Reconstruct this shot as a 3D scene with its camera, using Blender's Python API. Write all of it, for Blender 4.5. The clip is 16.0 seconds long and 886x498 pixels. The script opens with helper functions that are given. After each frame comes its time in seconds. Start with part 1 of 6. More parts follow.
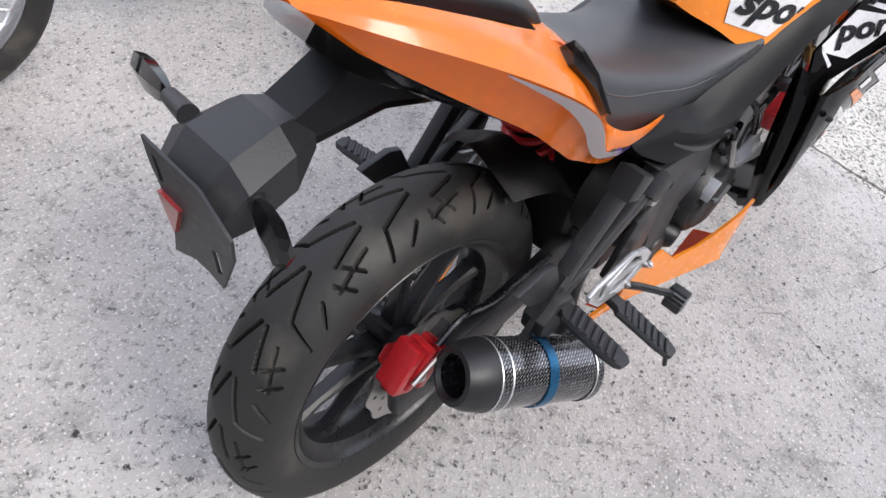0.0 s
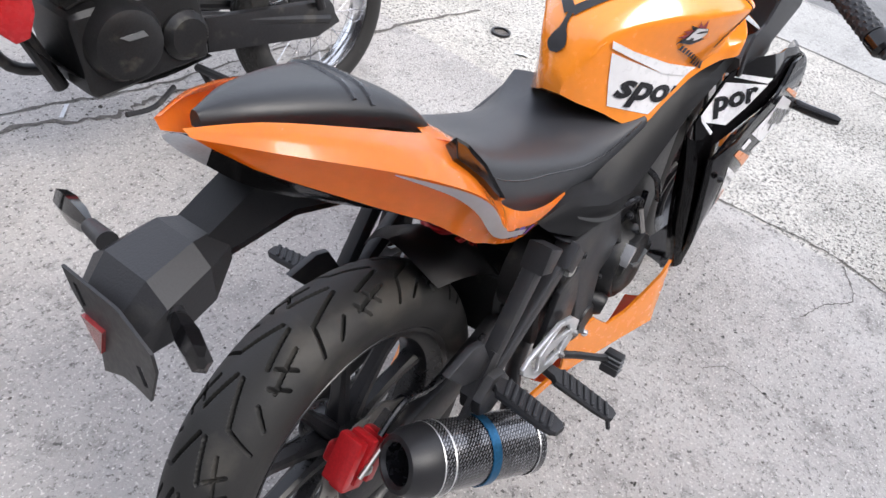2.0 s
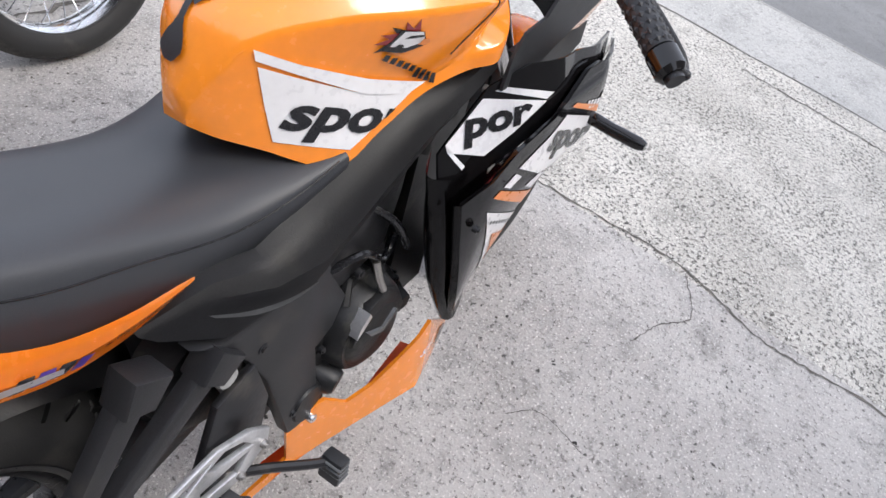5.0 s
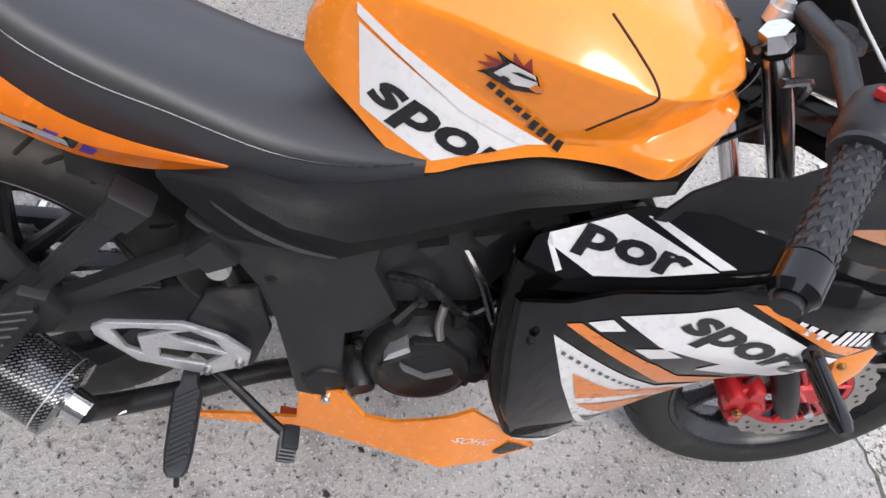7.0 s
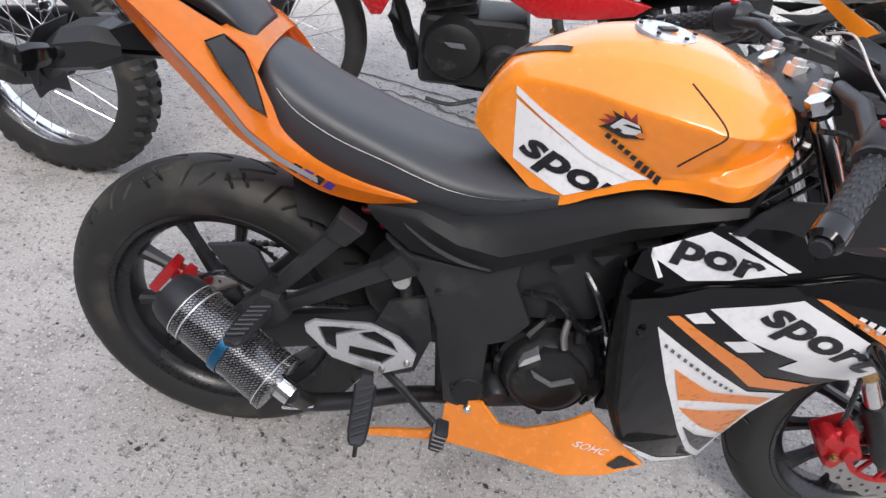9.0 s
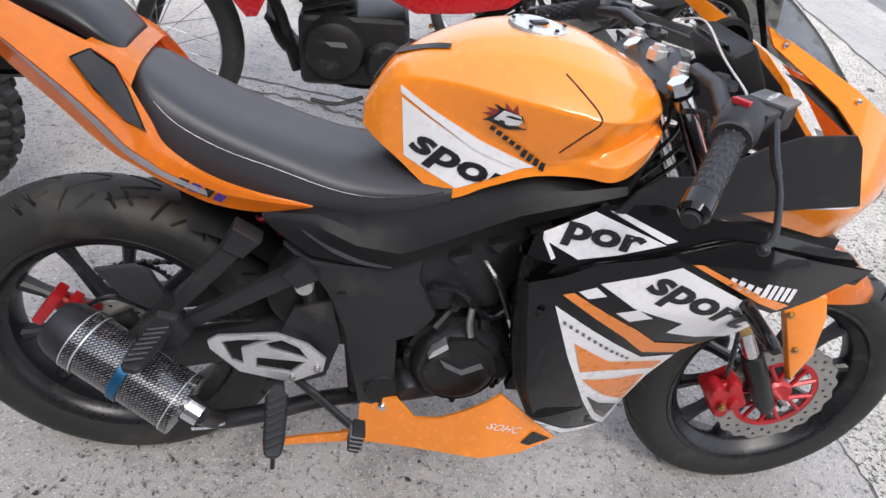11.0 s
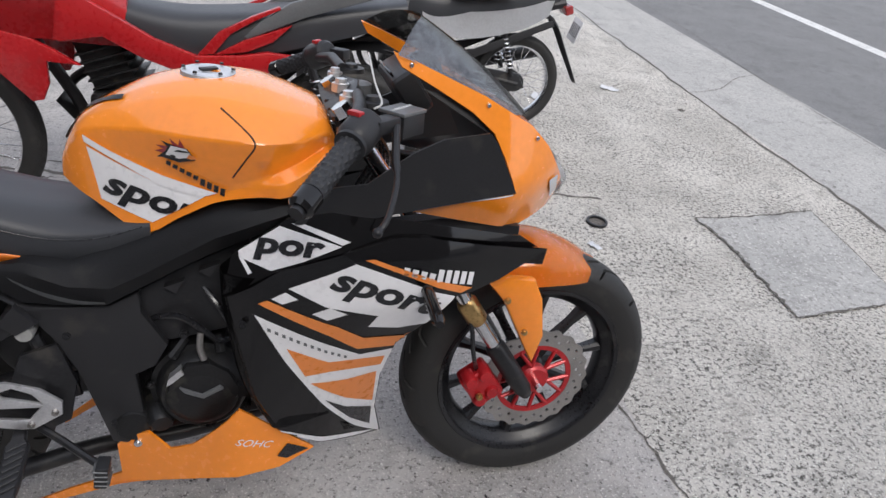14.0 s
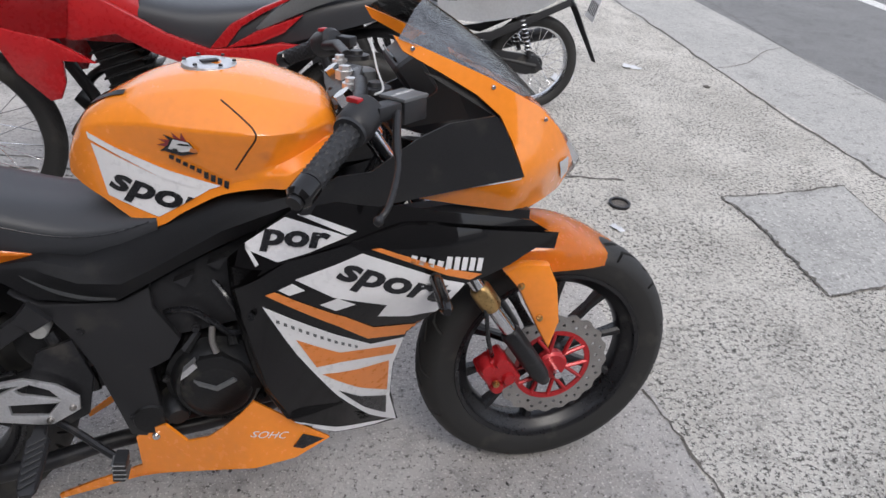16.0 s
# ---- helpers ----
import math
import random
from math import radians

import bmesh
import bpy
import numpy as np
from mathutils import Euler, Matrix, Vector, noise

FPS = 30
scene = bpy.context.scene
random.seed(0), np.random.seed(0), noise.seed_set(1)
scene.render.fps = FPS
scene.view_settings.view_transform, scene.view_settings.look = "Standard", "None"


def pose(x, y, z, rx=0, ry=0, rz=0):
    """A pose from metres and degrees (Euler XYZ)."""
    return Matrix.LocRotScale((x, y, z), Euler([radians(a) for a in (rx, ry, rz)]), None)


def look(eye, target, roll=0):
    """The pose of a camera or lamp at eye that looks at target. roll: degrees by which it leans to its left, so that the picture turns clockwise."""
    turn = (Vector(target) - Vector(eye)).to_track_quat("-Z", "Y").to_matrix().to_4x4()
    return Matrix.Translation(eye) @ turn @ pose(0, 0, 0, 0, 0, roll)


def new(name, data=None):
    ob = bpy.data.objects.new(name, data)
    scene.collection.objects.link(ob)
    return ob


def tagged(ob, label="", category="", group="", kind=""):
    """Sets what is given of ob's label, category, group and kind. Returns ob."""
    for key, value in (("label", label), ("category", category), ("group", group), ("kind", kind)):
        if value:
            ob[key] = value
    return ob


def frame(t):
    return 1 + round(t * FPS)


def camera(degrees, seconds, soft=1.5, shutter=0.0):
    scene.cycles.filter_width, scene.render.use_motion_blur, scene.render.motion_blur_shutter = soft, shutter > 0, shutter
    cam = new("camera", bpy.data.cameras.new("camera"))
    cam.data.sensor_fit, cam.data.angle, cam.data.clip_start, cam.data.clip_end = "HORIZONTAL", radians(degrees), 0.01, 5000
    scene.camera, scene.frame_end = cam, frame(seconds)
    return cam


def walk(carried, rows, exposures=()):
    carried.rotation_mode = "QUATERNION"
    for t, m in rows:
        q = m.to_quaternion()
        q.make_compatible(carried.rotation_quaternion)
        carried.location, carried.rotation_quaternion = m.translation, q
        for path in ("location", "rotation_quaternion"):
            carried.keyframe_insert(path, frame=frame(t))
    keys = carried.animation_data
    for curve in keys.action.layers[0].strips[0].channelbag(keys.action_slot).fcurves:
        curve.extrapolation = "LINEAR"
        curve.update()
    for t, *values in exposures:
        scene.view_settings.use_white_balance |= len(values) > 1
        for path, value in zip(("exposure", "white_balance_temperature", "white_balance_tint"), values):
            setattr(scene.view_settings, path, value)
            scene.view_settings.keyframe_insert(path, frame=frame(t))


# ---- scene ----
cam = camera(66.8, 16.0)
PATH = [
    (0, (-0.441, -0.316, 1.215), (0.649, 0.357, -0.321), 19.6),
    (0.5, (-0.446, -0.34, 1.213), (0.617, 0.294, -0.358), 19.9),
    (1, (-0.449, -0.353, 1.216), (0.642, 0.325, -0.318), 18.3),
    (1.5, (-0.45, -0.37, 1.245), (0.765, 0.361, -0.165), 16.0),
    (2, (-0.438, -0.377, 1.257), (0.847, 0.389, -0.071), 13.5),
    (2.5, (-0.425, -0.389, 1.26), (0.902, 0.332, -0.05), 13.4),
    (3, (-0.396, -0.413, 1.263), (0.978, 0.197, -0.056), 14.4),
    (3.5, (-0.343, -0.412, 1.261), (1.043, 0.096, -0.088), 15.1),
    (4, (-0.206, -0.379, 1.246), (1.211, 0.001, -0.113), 20.7),
    (4.2, (-0.138, -0.38, 1.232), (1.276, -0.003, -0.132), 20.3),
    (6.3, (0.31, -0.493, 1.227), (1.216, 0.435, -0.296), 23.7),
    (6.5, (0.361, -0.492, 1.235), (1.132, 0.516, -0.311), 22.4),
    (7, (0.469, -0.59, 1.236), (0.825, 0.627, -0.31), 20.9),
    (7.5, (0.514, -0.699, 1.263), (0.455, 0.629, -0.231), 12.3),
    (8, (0.445, -0.811, 1.278), (0.388, 0.562, -0.175), 13.1),
    (8.2, (0.428, -0.855, 1.284), (0.353, 0.575, -0.112), 12.2),
    (10.3, (0.405, -0.918, 1.304), (0.636, 0.63, 0.058), 11.4),
    (10.5, (0.408, -0.916, 1.308), (0.661, 0.627, 0.061), 11.9),
    (11, (0.411, -0.911, 1.307), (0.706, 0.613, 0.046), 12.4),
    (11.5, (0.428, -0.908, 1.311), (0.891, 0.585, 0.064), 13.6),
    (12, (0.475, -0.891, 1.311), (1.148, 0.57, 0.123), 12.6),
    (12.5, (0.561, -0.935, 1.343), (1.228, 0.604, 0.254), 11.8),
    (13, (0.687, -1.014, 1.352), (1.235, 0.602, 0.31), 13.8),
    (13.5, (0.747, -1.075, 1.355), (1.307, 0.511, 0.274), 10.3),
    (14, (0.753, -1.103, 1.36), (1.251, 0.507, 0.282), 8.2),
    (14.5, (0.754, -1.098, 1.356), (1.235, 0.509, 0.266), 8.0),
    (15, (0.764, -1.101, 1.353), (1.215, 0.513, 0.261), 7.1),
    (15.5, (0.776, -1.096, 1.351), (1.211, 0.511, 0.242), 6.3),
    (16, (0.792, -1.096, 1.353), (1.204, 0.51, 0.235), 5.1),
]
EXPOSURES = [(0, 1.18), (2.2, 1.14), (4.2, 1.02), (7, 0.96), (8.2, 0.92), (11, 0.86), (12.5, 0.58), (14, 0.34), (16, 0.34)]
walk(cam, [(t, look(eye, target, roll)) for t, eye, target, roll in PATH], EXPOSURES)

# ---- world, sun and exposure ----
world = bpy.data.worlds.new("overcast_sky")
scene.world = world
world.use_nodes = True
wn = world.node_tree
sky = wn.nodes.new("ShaderNodeTexSky")
sky.sky_type, sky.sun_disc = "NISHITA", False
sky.sun_elevation, sky.sun_rotation = radians(48), radians(165)
sky.air_density, sky.dust_density, sky.ozone_density = 1.0, 4.0, 0.6
soften = wn.nodes.new("ShaderNodeMix")
soften.data_type, soften.inputs[0].default_value = "RGBA", 0.65
soften.inputs[7].default_value = (6.5, 6.8, 7.75, 1)
wn.links.new(sky.outputs[0], soften.inputs[6])
wn.links.new(soften.outputs[2], wn.nodes["Background"].inputs[0])
wn.nodes["Background"].inputs[1].default_value = 0.145
sun_data = bpy.data.lights.new("sun", "SUN")
sun_data.energy, sun_data.angle, sun_data.color = 1.15, radians(25), (1.0, 0.975, 0.94)
sun = new("sun", sun_data)
sun.matrix_world = look((1.2, -4.2, 5.0), (0.4, 0.2, 0))


def unseen_walls():
    """Unseen walls added behind and beside the camera, closing the street and darkening reflections."""
    for name, at, size in (("added_wall_south", (-2.0, -5.2, 2.6), (16.0, 0.25, 5.2)), ("added_wall_west", (-5.5, 1.5, 2.6), (0.25, 13.4, 5.2))):
        bm = bmesh.new()
        bmesh.ops.create_cube(bm, size=1.0, matrix=Matrix.Translation(at) @ Matrix.Diagonal((*size, 1)))
        bmesh.ops.bevel(bm, geom=bm.edges[:], offset=0.02, segments=1, affect="EDGES")
        ob = part(name, bm, WALL)
        tagged(ob, "plain unseen wall added to block sky and darken reflections", "wall", kind="structure")


# ---- materials ----
def material(name, color, rough=0.5, metal=0.0, vary=0.12, scale=30.0, bump=0.0, coat=0.0, spec=0.5, wear=None, fine=None):
    """A surface whose colour and roughness drift at two scales, with an optional fine relief."""
    m = bpy.data.materials.new(name)
    m.use_nodes = True
    n, ln = m.node_tree.nodes, m.node_tree.links
    b = n["Principled BSDF"]
    b.inputs["Metallic"].default_value = metal
    b.inputs["Coat Weight"].default_value = coat
    b.inputs["Coat Roughness"].default_value = 0.06
    b.inputs["Specular IOR Level"].default_value = spec
    co = n.new("ShaderNodeTexCoord")
    big = n.new("ShaderNodeTexNoise")
    big.inputs["Scale"].default_value, big.inputs["Detail"].default_value = scale * 0.25, 5
    ln.new(co.outputs["Object"], big.inputs["Vector"])
    small = n.new("ShaderNodeTexNoise")
    small.inputs["Scale"].default_value, small.inputs["Detail"].default_value = fine or scale * 6, 3
    ln.new(co.outputs["Object"], small.inputs["Vector"])
    add = n.new("ShaderNodeMath")
    add.operation = "ADD"
    ln.new(big.outputs[0], add.inputs[0])
    ln.new(small.outputs[0], add.inputs[1])
    ramp = n.new("ShaderNodeMapRange")
    ramp.inputs[1].default_value, ramp.inputs[2].default_value = 0.7, 1.3
    ramp.inputs[3].default_value, ramp.inputs[4].default_value = 1 - vary, 1 + vary
    ln.new(add.outputs[0], ramp.inputs[0])
    mul = n.new("ShaderNodeVectorMath")
    mul.operation = "SCALE"
    mul.inputs[0].default_value = color
    ln.new(ramp.outputs[0], mul.inputs[3])
    out = mul.outputs[0]
    if wear:
        spots = n.new("ShaderNodeTexNoise")
        spots.inputs["Scale"].default_value, spots.inputs["Detail"].default_value = wear[2], 6
        ln.new(co.outputs["Object"], spots.inputs["Vector"])
        edge = n.new("ShaderNodeMapRange")
        edge.inputs[1].default_value, edge.inputs[2].default_value = wear[1], wear[1] + 0.12
        ln.new(spots.outputs[0], edge.inputs[0])
        mix = n.new("ShaderNodeMix")
        mix.data_type = "RGBA"
        mix.inputs[7].default_value = (*wear[0], 1)
        ln.new(edge.outputs[0], mix.inputs[0])
        ln.new(out, mix.inputs[6])
        out = mix.outputs[2]
    ln.new(out, b.inputs["Base Color"])
    rr = n.new("ShaderNodeMapRange")
    rr.inputs[1].default_value, rr.inputs[2].default_value = 0.6, 1.4
    rr.inputs[3].default_value, rr.inputs[4].default_value = max(rough - 0.08, 0.02), min(rough + 0.1, 1)
    ln.new(add.outputs[0], rr.inputs[0])
    ln.new(rr.outputs[0], b.inputs["Roughness"])
    if bump:
        bp = n.new("ShaderNodeBump")
        bp.inputs["Strength"].default_value, bp.inputs["Distance"].default_value = 0.5, bump
        ln.new(small.outputs[0], bp.inputs["Height"])
        ln.new(bp.outputs[0], b.inputs["Normal"])
    return m


ORANGE = material("orange_paint", (0.94, 0.275, 0.018), 0.22, 0.0, 0.05, 12, coat=0.8, wear=((0.62, 0.17, 0.03), 0.66, 9))
RED_ORANGE = material("orange_paint_inside", (0.75, 0.13, 0.02), 0.4, 0.0, 0.08, 12)
GLOSS = material("black_gloss_paint", (0.006, 0.0055, 0.006), 0.09, 0.0, 0.2, 14, spec=0.5)
MATTE = material("black_moulded_plastic", (0.019, 0.019, 0.021), 0.42, 0.0, 0.2, 24, 0.0005, wear=((0.036, 0.034, 0.032), 0.6, 14), fine=420, spec=0.42)
DULL = material("black_satin_metal", (0.018, 0.018, 0.02), 0.4, 0.2, 0.3, 24, 0.0004, wear=((0.05, 0.046, 0.042), 0.6, 20))
RIM = material("black_cast_rim", (0.012, 0.012, 0.014), 0.3, 0.1, 0.3, 24, wear=((0.05, 0.048, 0.045), 0.64, 18))
ENGINE = material("black_engine_casting", (0.015, 0.015, 0.016), 0.42, 0.3, 0.3, 30, 0.0008, wear=((0.05, 0.047, 0.04), 0.6, 22))
BLACK_VINYL = material("black_vinyl", (0.014, 0.0145, 0.0165), 0.36, 0.0, 0.12, 20, 0.0005, fine=900)
VINYL = material("dark_grey_vinyl", (0.034, 0.036, 0.041), 0.42, 0.0, 0.12, 20, 0.0005, fine=900)
RUBBER = material("tyre_rubber", (0.018, 0.0175, 0.017), 0.60, 0.0, 0.3, 22, 0.0006, wear=((0.05, 0.046, 0.04), 0.56, 10), fine=500)
GRIP = material("grip_rubber", (0.022, 0.023, 0.026), 0.55, 0.0, 0.2, 40, 0.0004)
RED = material("red_anodised", (0.46, 0.015, 0.02), 0.35, 0.25, 0.2, 40, coat=0.2)
REDP = material("red_bodywork", (0.42, 0.012, 0.016), 0.28, 0.0, 0.08, 12, coat=0.5)
SILVER = material("brushed_silver", (0.68, 0.68, 0.69), 0.34, 0.75, 0.12, 40, wear=((0.4, 0.4, 0.4), 0.66, 40))
CHROME = material("bright_steel", (0.75, 0.75, 0.76), 0.16, 1.0, 0.12, 30)
STEEL = material("brushed_disc_steel", (0.42, 0.40, 0.38), 0.36, 0.9, 0.2, 60)
GOLD = material("gold_fork", (0.50, 0.33, 0.14), 0.3, 0.9, 0.2, 40)
BLUE = material("blue_anodised", (0.02, 0.11, 0.22), 0.3, 0.7, 0.25, 40)
WHITE = material("white_vinyl", (0.78, 0.77, 0.78), 0.3, 0.0, 0.04, 14, coat=0.25)
INK = material("black_print", (0.012, 0.012, 0.014), 0.25, 0.0, 0.1, 20, coat=0.2)
DECAL = material("orange_vinyl", (0.78, 0.24, 0.05), 0.3, 0.0, 0.06, 14, coat=0.25)
PURPLE = material("purple_print", (0.08, 0.03, 0.30), 0.35, 0.0, 0.2, 60)
YELLOW = material("yellow_print", (0.7, 0.5, 0.05), 0.4, 0.0, 0.1, 60)
SEAM = material("dark_seam", (0.03, 0.015, 0.008), 0.7, 0.0, 0.2, 30)
GREYP = material("grey_plastic", (0.12, 0.125, 0.13), 0.4, 0.0, 0.15, 30)
CARTON = material("brown_cardboard", (0.36, 0.22, 0.12), 0.8, 0.0, 0.1, 12)
PAPER = material("white_plastic_sheet", (0.62, 0.63, 0.65), 0.5, 0.0, 0.08, 14)
LENS = material("red_reflector", (0.30, 0.03, 0.03), 0.15, 0.0, 0.2, 60, coat=0.5)
CLEAR = material("pale_lamp_lens", (0.62, 0.62, 0.62), 0.1, 0.0, 0.1, 60, coat=0.8)
STRIPE = material("grey_white_vinyl", (0.66, 0.65, 0.66), 0.35, 0.0, 0.06, 14, coat=0.2)
POT = material("translucent_pot", (0.30, 0.30, 0.29), 0.3, 0.0, 0.1, 40)
WALL = material("dull_unseen_wall", (0.20, 0.19, 0.18), 0.85, 0.0, 0.12, 4)
WIRE = material("white_wire", (0.6, 0.6, 0.58), 0.5, 0.0, 0.05, 30)


def carbon():
    """Woven carbon: a fine diagonal twill."""
    m = material("carbon_weave", (0.035, 0.036, 0.038), 0.25, 0.0, 0.1, 30, coat=0.8)
    n, ln = m.node_tree.nodes, m.node_tree.links
    b = n["Principled BSDF"]
    uv = n.new("ShaderNodeUVMap")
    mp = n.new("ShaderNodeMapping")
    mp.inputs["Scale"].default_value = (62, 58, 1)
    mp.inputs["Rotation"].default_value = (0, 0, radians(38))
    ln.new(uv.outputs[0], mp.inputs[0])
    ch = n.new("ShaderNodeTexBrick")
    ch.inputs["Scale"].default_value, ch.inputs["Mortar Size"].default_value = 1.0, 0.07
    ch.inputs["Color1"].default_value = (0.30, 0.30, 0.31, 1)
    ch.inputs["Color2"].default_value = (0.16, 0.16, 0.17, 1)
    ch.inputs["Mortar"].default_value = (0.012, 0.012, 0.013, 1)
    ln.new(mp.outputs[0], ch.inputs[0])
    ln.new(ch.outputs[0], b.inputs["Base Color"])
    b.inputs["Metallic"].default_value = 0.6
    return m


CARBON = carbon()


def smoked():
    m = bpy.data.materials.new("smoked_screen")
    m.use_nodes = True
    n, ln = m.node_tree.nodes, m.node_tree.links
    n.remove(n["Principled BSDF"])
    tr, gl, mx = n.new("ShaderNodeBsdfTransparent"), n.new("ShaderNodeBsdfGlossy"), n.new("ShaderNodeMixShader")
    tr.inputs[0].default_value = (0.22, 0.22, 0.21, 1)
    gl.inputs["Roughness"].default_value = 0.06
    fr = n.new("ShaderNodeFresnel")
    fr.inputs[0].default_value = 1.4
    weak = n.new("ShaderNodeMath")
    weak.operation = "MULTIPLY"
    weak.inputs[1].default_value = 0.45
    ln.new(fr.outputs[0], weak.inputs[0])
    ln.new(weak.outputs[0], mx.inputs[0])
    ln.new(tr.outputs[0], mx.inputs[1])
    ln.new(gl.outputs[0], mx.inputs[2])
    ln.new(mx.outputs[0], n["Material Output"].inputs[0])
    return m


SMOKED = smoked()


def ground_material(name, base, dark, light, pit_scale, pit, bump, mid=0.72, grit=(0.53, 0.64), least=0.9):
    """Weathered mineral surface: blotches, exposed grains and small dark pits."""
    m = bpy.data.materials.new(name)
    m.use_nodes = True
    n, ln = m.node_tree.nodes, m.node_tree.links
    b = n["Principled BSDF"]
    co = n.new("ShaderNodeTexCoord")

    def noise_at(scale, detail=6, rough=0.6):
        t = n.new("ShaderNodeTexNoise")
        t.inputs["Scale"].default_value, t.inputs["Detail"].default_value, t.inputs["Roughness"].default_value = scale, detail, rough
        ln.new(co.outputs["Object"], t.inputs["Vector"])
        return t.outputs[0]

    def ramp(src, lo, hi):
        r = n.new("ShaderNodeMapRange")
        r.inputs[1].default_value, r.inputs[2].default_value = lo, hi
        ln.new(src, r.inputs[0])
        return r.outputs[0]

    def mix(f, a, c):
        x = n.new("ShaderNodeMix")
        x.data_type = "RGBA"
        ln.new(f, x.inputs[0])
        for sock, v in ((x.inputs[6], a), (x.inputs[7], c)):
            if isinstance(v, tuple):
                sock.default_value = (*v, 1)
            else:
                ln.new(v, sock)
        return x.outputs[2]

    blot = ramp(noise_at(1.7, 8), 0.35, 0.68)
    col = mix(blot, base, light)
    col = mix(ramp(noise_at(5.5, 8, 0.7), 0.52, 0.70), col, tuple(v * 0.74 for v in base))
    col = mix(ramp(noise_at(17, 7, 0.75), 0.55, 0.66), col, tuple(v * mid for v in base))
    col = mix(ramp(noise_at(38, 5, 0.7), 0.60, 0.70), col, tuple(v * mid * 0.75 for v in base))
    grain = noise_at(pit_scale, 4, 0.75)
    bare = n.new("ShaderNodeMath")
    bare.operation = "MULTIPLY"
    worn = n.new("ShaderNodeMapRange")
    worn.inputs[1].default_value, worn.inputs[2].default_value, worn.inputs[3].default_value = 0.38, 0.56, least
    ln.new(noise_at(3.1, 6, 0.7), worn.inputs[0])
    ln.new(ramp(grain, *grit), bare.inputs[0])
    ln.new(worn.outputs[0], bare.inputs[1])
    col = mix(bare.outputs[0], col, dark)
    col = mix(ramp(noise_at(pit_scale * 2.2, 2), 0.58, 0.68), col, tuple(min(v * 1.35, 0.9) for v in light))
    zone = n.new("ShaderNodeMath")
    zone.operation = "MULTIPLY"
    ln.new(ramp(noise_at(pit_scale * 0.55, 3, 0.6), 0.64, 0.68), zone.inputs[0])
    ln.new(ramp(noise_at(2.4, 3), 0.42, 0.6), zone.inputs[1])
    col = mix(zone.outputs[0], col, tuple(v * pit for v in dark))
    ln.new(col, b.inputs["Base Color"])
    b.inputs["Roughness"].default_value = 0.85
    bp = n.new("ShaderNodeBump")
    bp.inputs["Strength"].default_value, bp.inputs["Distance"].default_value = 0.8, bump
    ln.new(grain, bp.inputs["Height"])
    ln.new(bp.outputs[0], b.inputs["Normal"])
    return m


CONCRETE = ground_material("worn_concrete", (0.415, 0.392, 0.372), (0.12, 0.108, 0.10), (0.56, 0.535, 0.51), 66, 0.25, 0.017, 0.66, (0.555, 0.64), 0.6)
AGGREGATE = ground_material("exposed_aggregate", (0.50, 0.472, 0.428), (0.085, 0.078, 0.069), (0.70, 0.665, 0.61), 66, 0.4, 0.018, 0.72, (0.515, 0.57), 0.45)
GUTTER = ground_material("gutter_concrete", (0.36, 0.355, 0.34), (0.24, 0.235, 0.22), (0.44, 0.43, 0.41), 45, 0.6, 0.003)
ASPHALT = ground_material("grey_asphalt", (0.17, 0.17, 0.17), (0.09, 0.09, 0.09), (0.21, 0.21, 0.21), 90, 0.7, 0.004)
PAINT = ground_material("worn_road_paint", (0.62, 0.62, 0.60), (0.34, 0.34, 0.33), (0.7, 0.7, 0.69), 40, 0.7, 0.002)
DIRT = ground_material("dark_dirt", (0.10, 0.09, 0.08), (0.05, 0.045, 0.04), (0.15, 0.135, 0.12), 60, 0.6, 0.004)


# ---- mesh helpers ----
def empty(name, m=None, label="", category="", group=""):
    ob = new(name)
    if m is not None:
        ob.matrix_world = m
    return tagged(ob, label, category, group)


def smooth(me, angle=35):
    me.polygons.foreach_set("use_smooth", [True] * len(me.polygons))
    me.set_sharp_from_angle(angle=radians(angle))


def part(name, bm, mat, parent=None, label="", angle=35):
    """Links a bmesh as one mesh object, under a thing or a part."""
    me = bpy.data.meshes.new(name)
    bm.to_mesh(me)
    bm.free()
    for m in mat if isinstance(mat, (list, tuple)) else [mat]:
        me.materials.append(m)
    smooth(me, angle)
    ob = new(name, me)
    if parent:
        ob.parent = parent
    return tagged(ob, label)


def from_arrays(name, verts, faces, mat, parent=None, label="", angle=40):
    me = bpy.data.meshes.new(name)
    me.from_pydata(verts, [], faces)
    me.materials.append(mat)
    smooth(me, angle)
    ob = new(name, me)
    if parent:
        ob.parent = parent
    return tagged(ob, label)


def v3(p):
    return Vector(p)


def add_box(bm, size, m, bevel=0.004, seg=2):
    made = bmesh.ops.create_cube(bm, size=1.0, matrix=m @ Matrix.Diagonal((*size, 1)))
    if bevel:
        edges = list({e for v in made["verts"] for e in v.link_edges})
        bmesh.ops.bevel(bm, geom=edges, offset=min(bevel, min(size) * 0.45), segments=seg, profile=0.6, affect="EDGES")
    return bm


def box(size, at, rot=(0, 0, 0), bevel=0.004, seg=2):
    return add_box(bmesh.new(), size, pose(*at, *rot), bevel, seg)


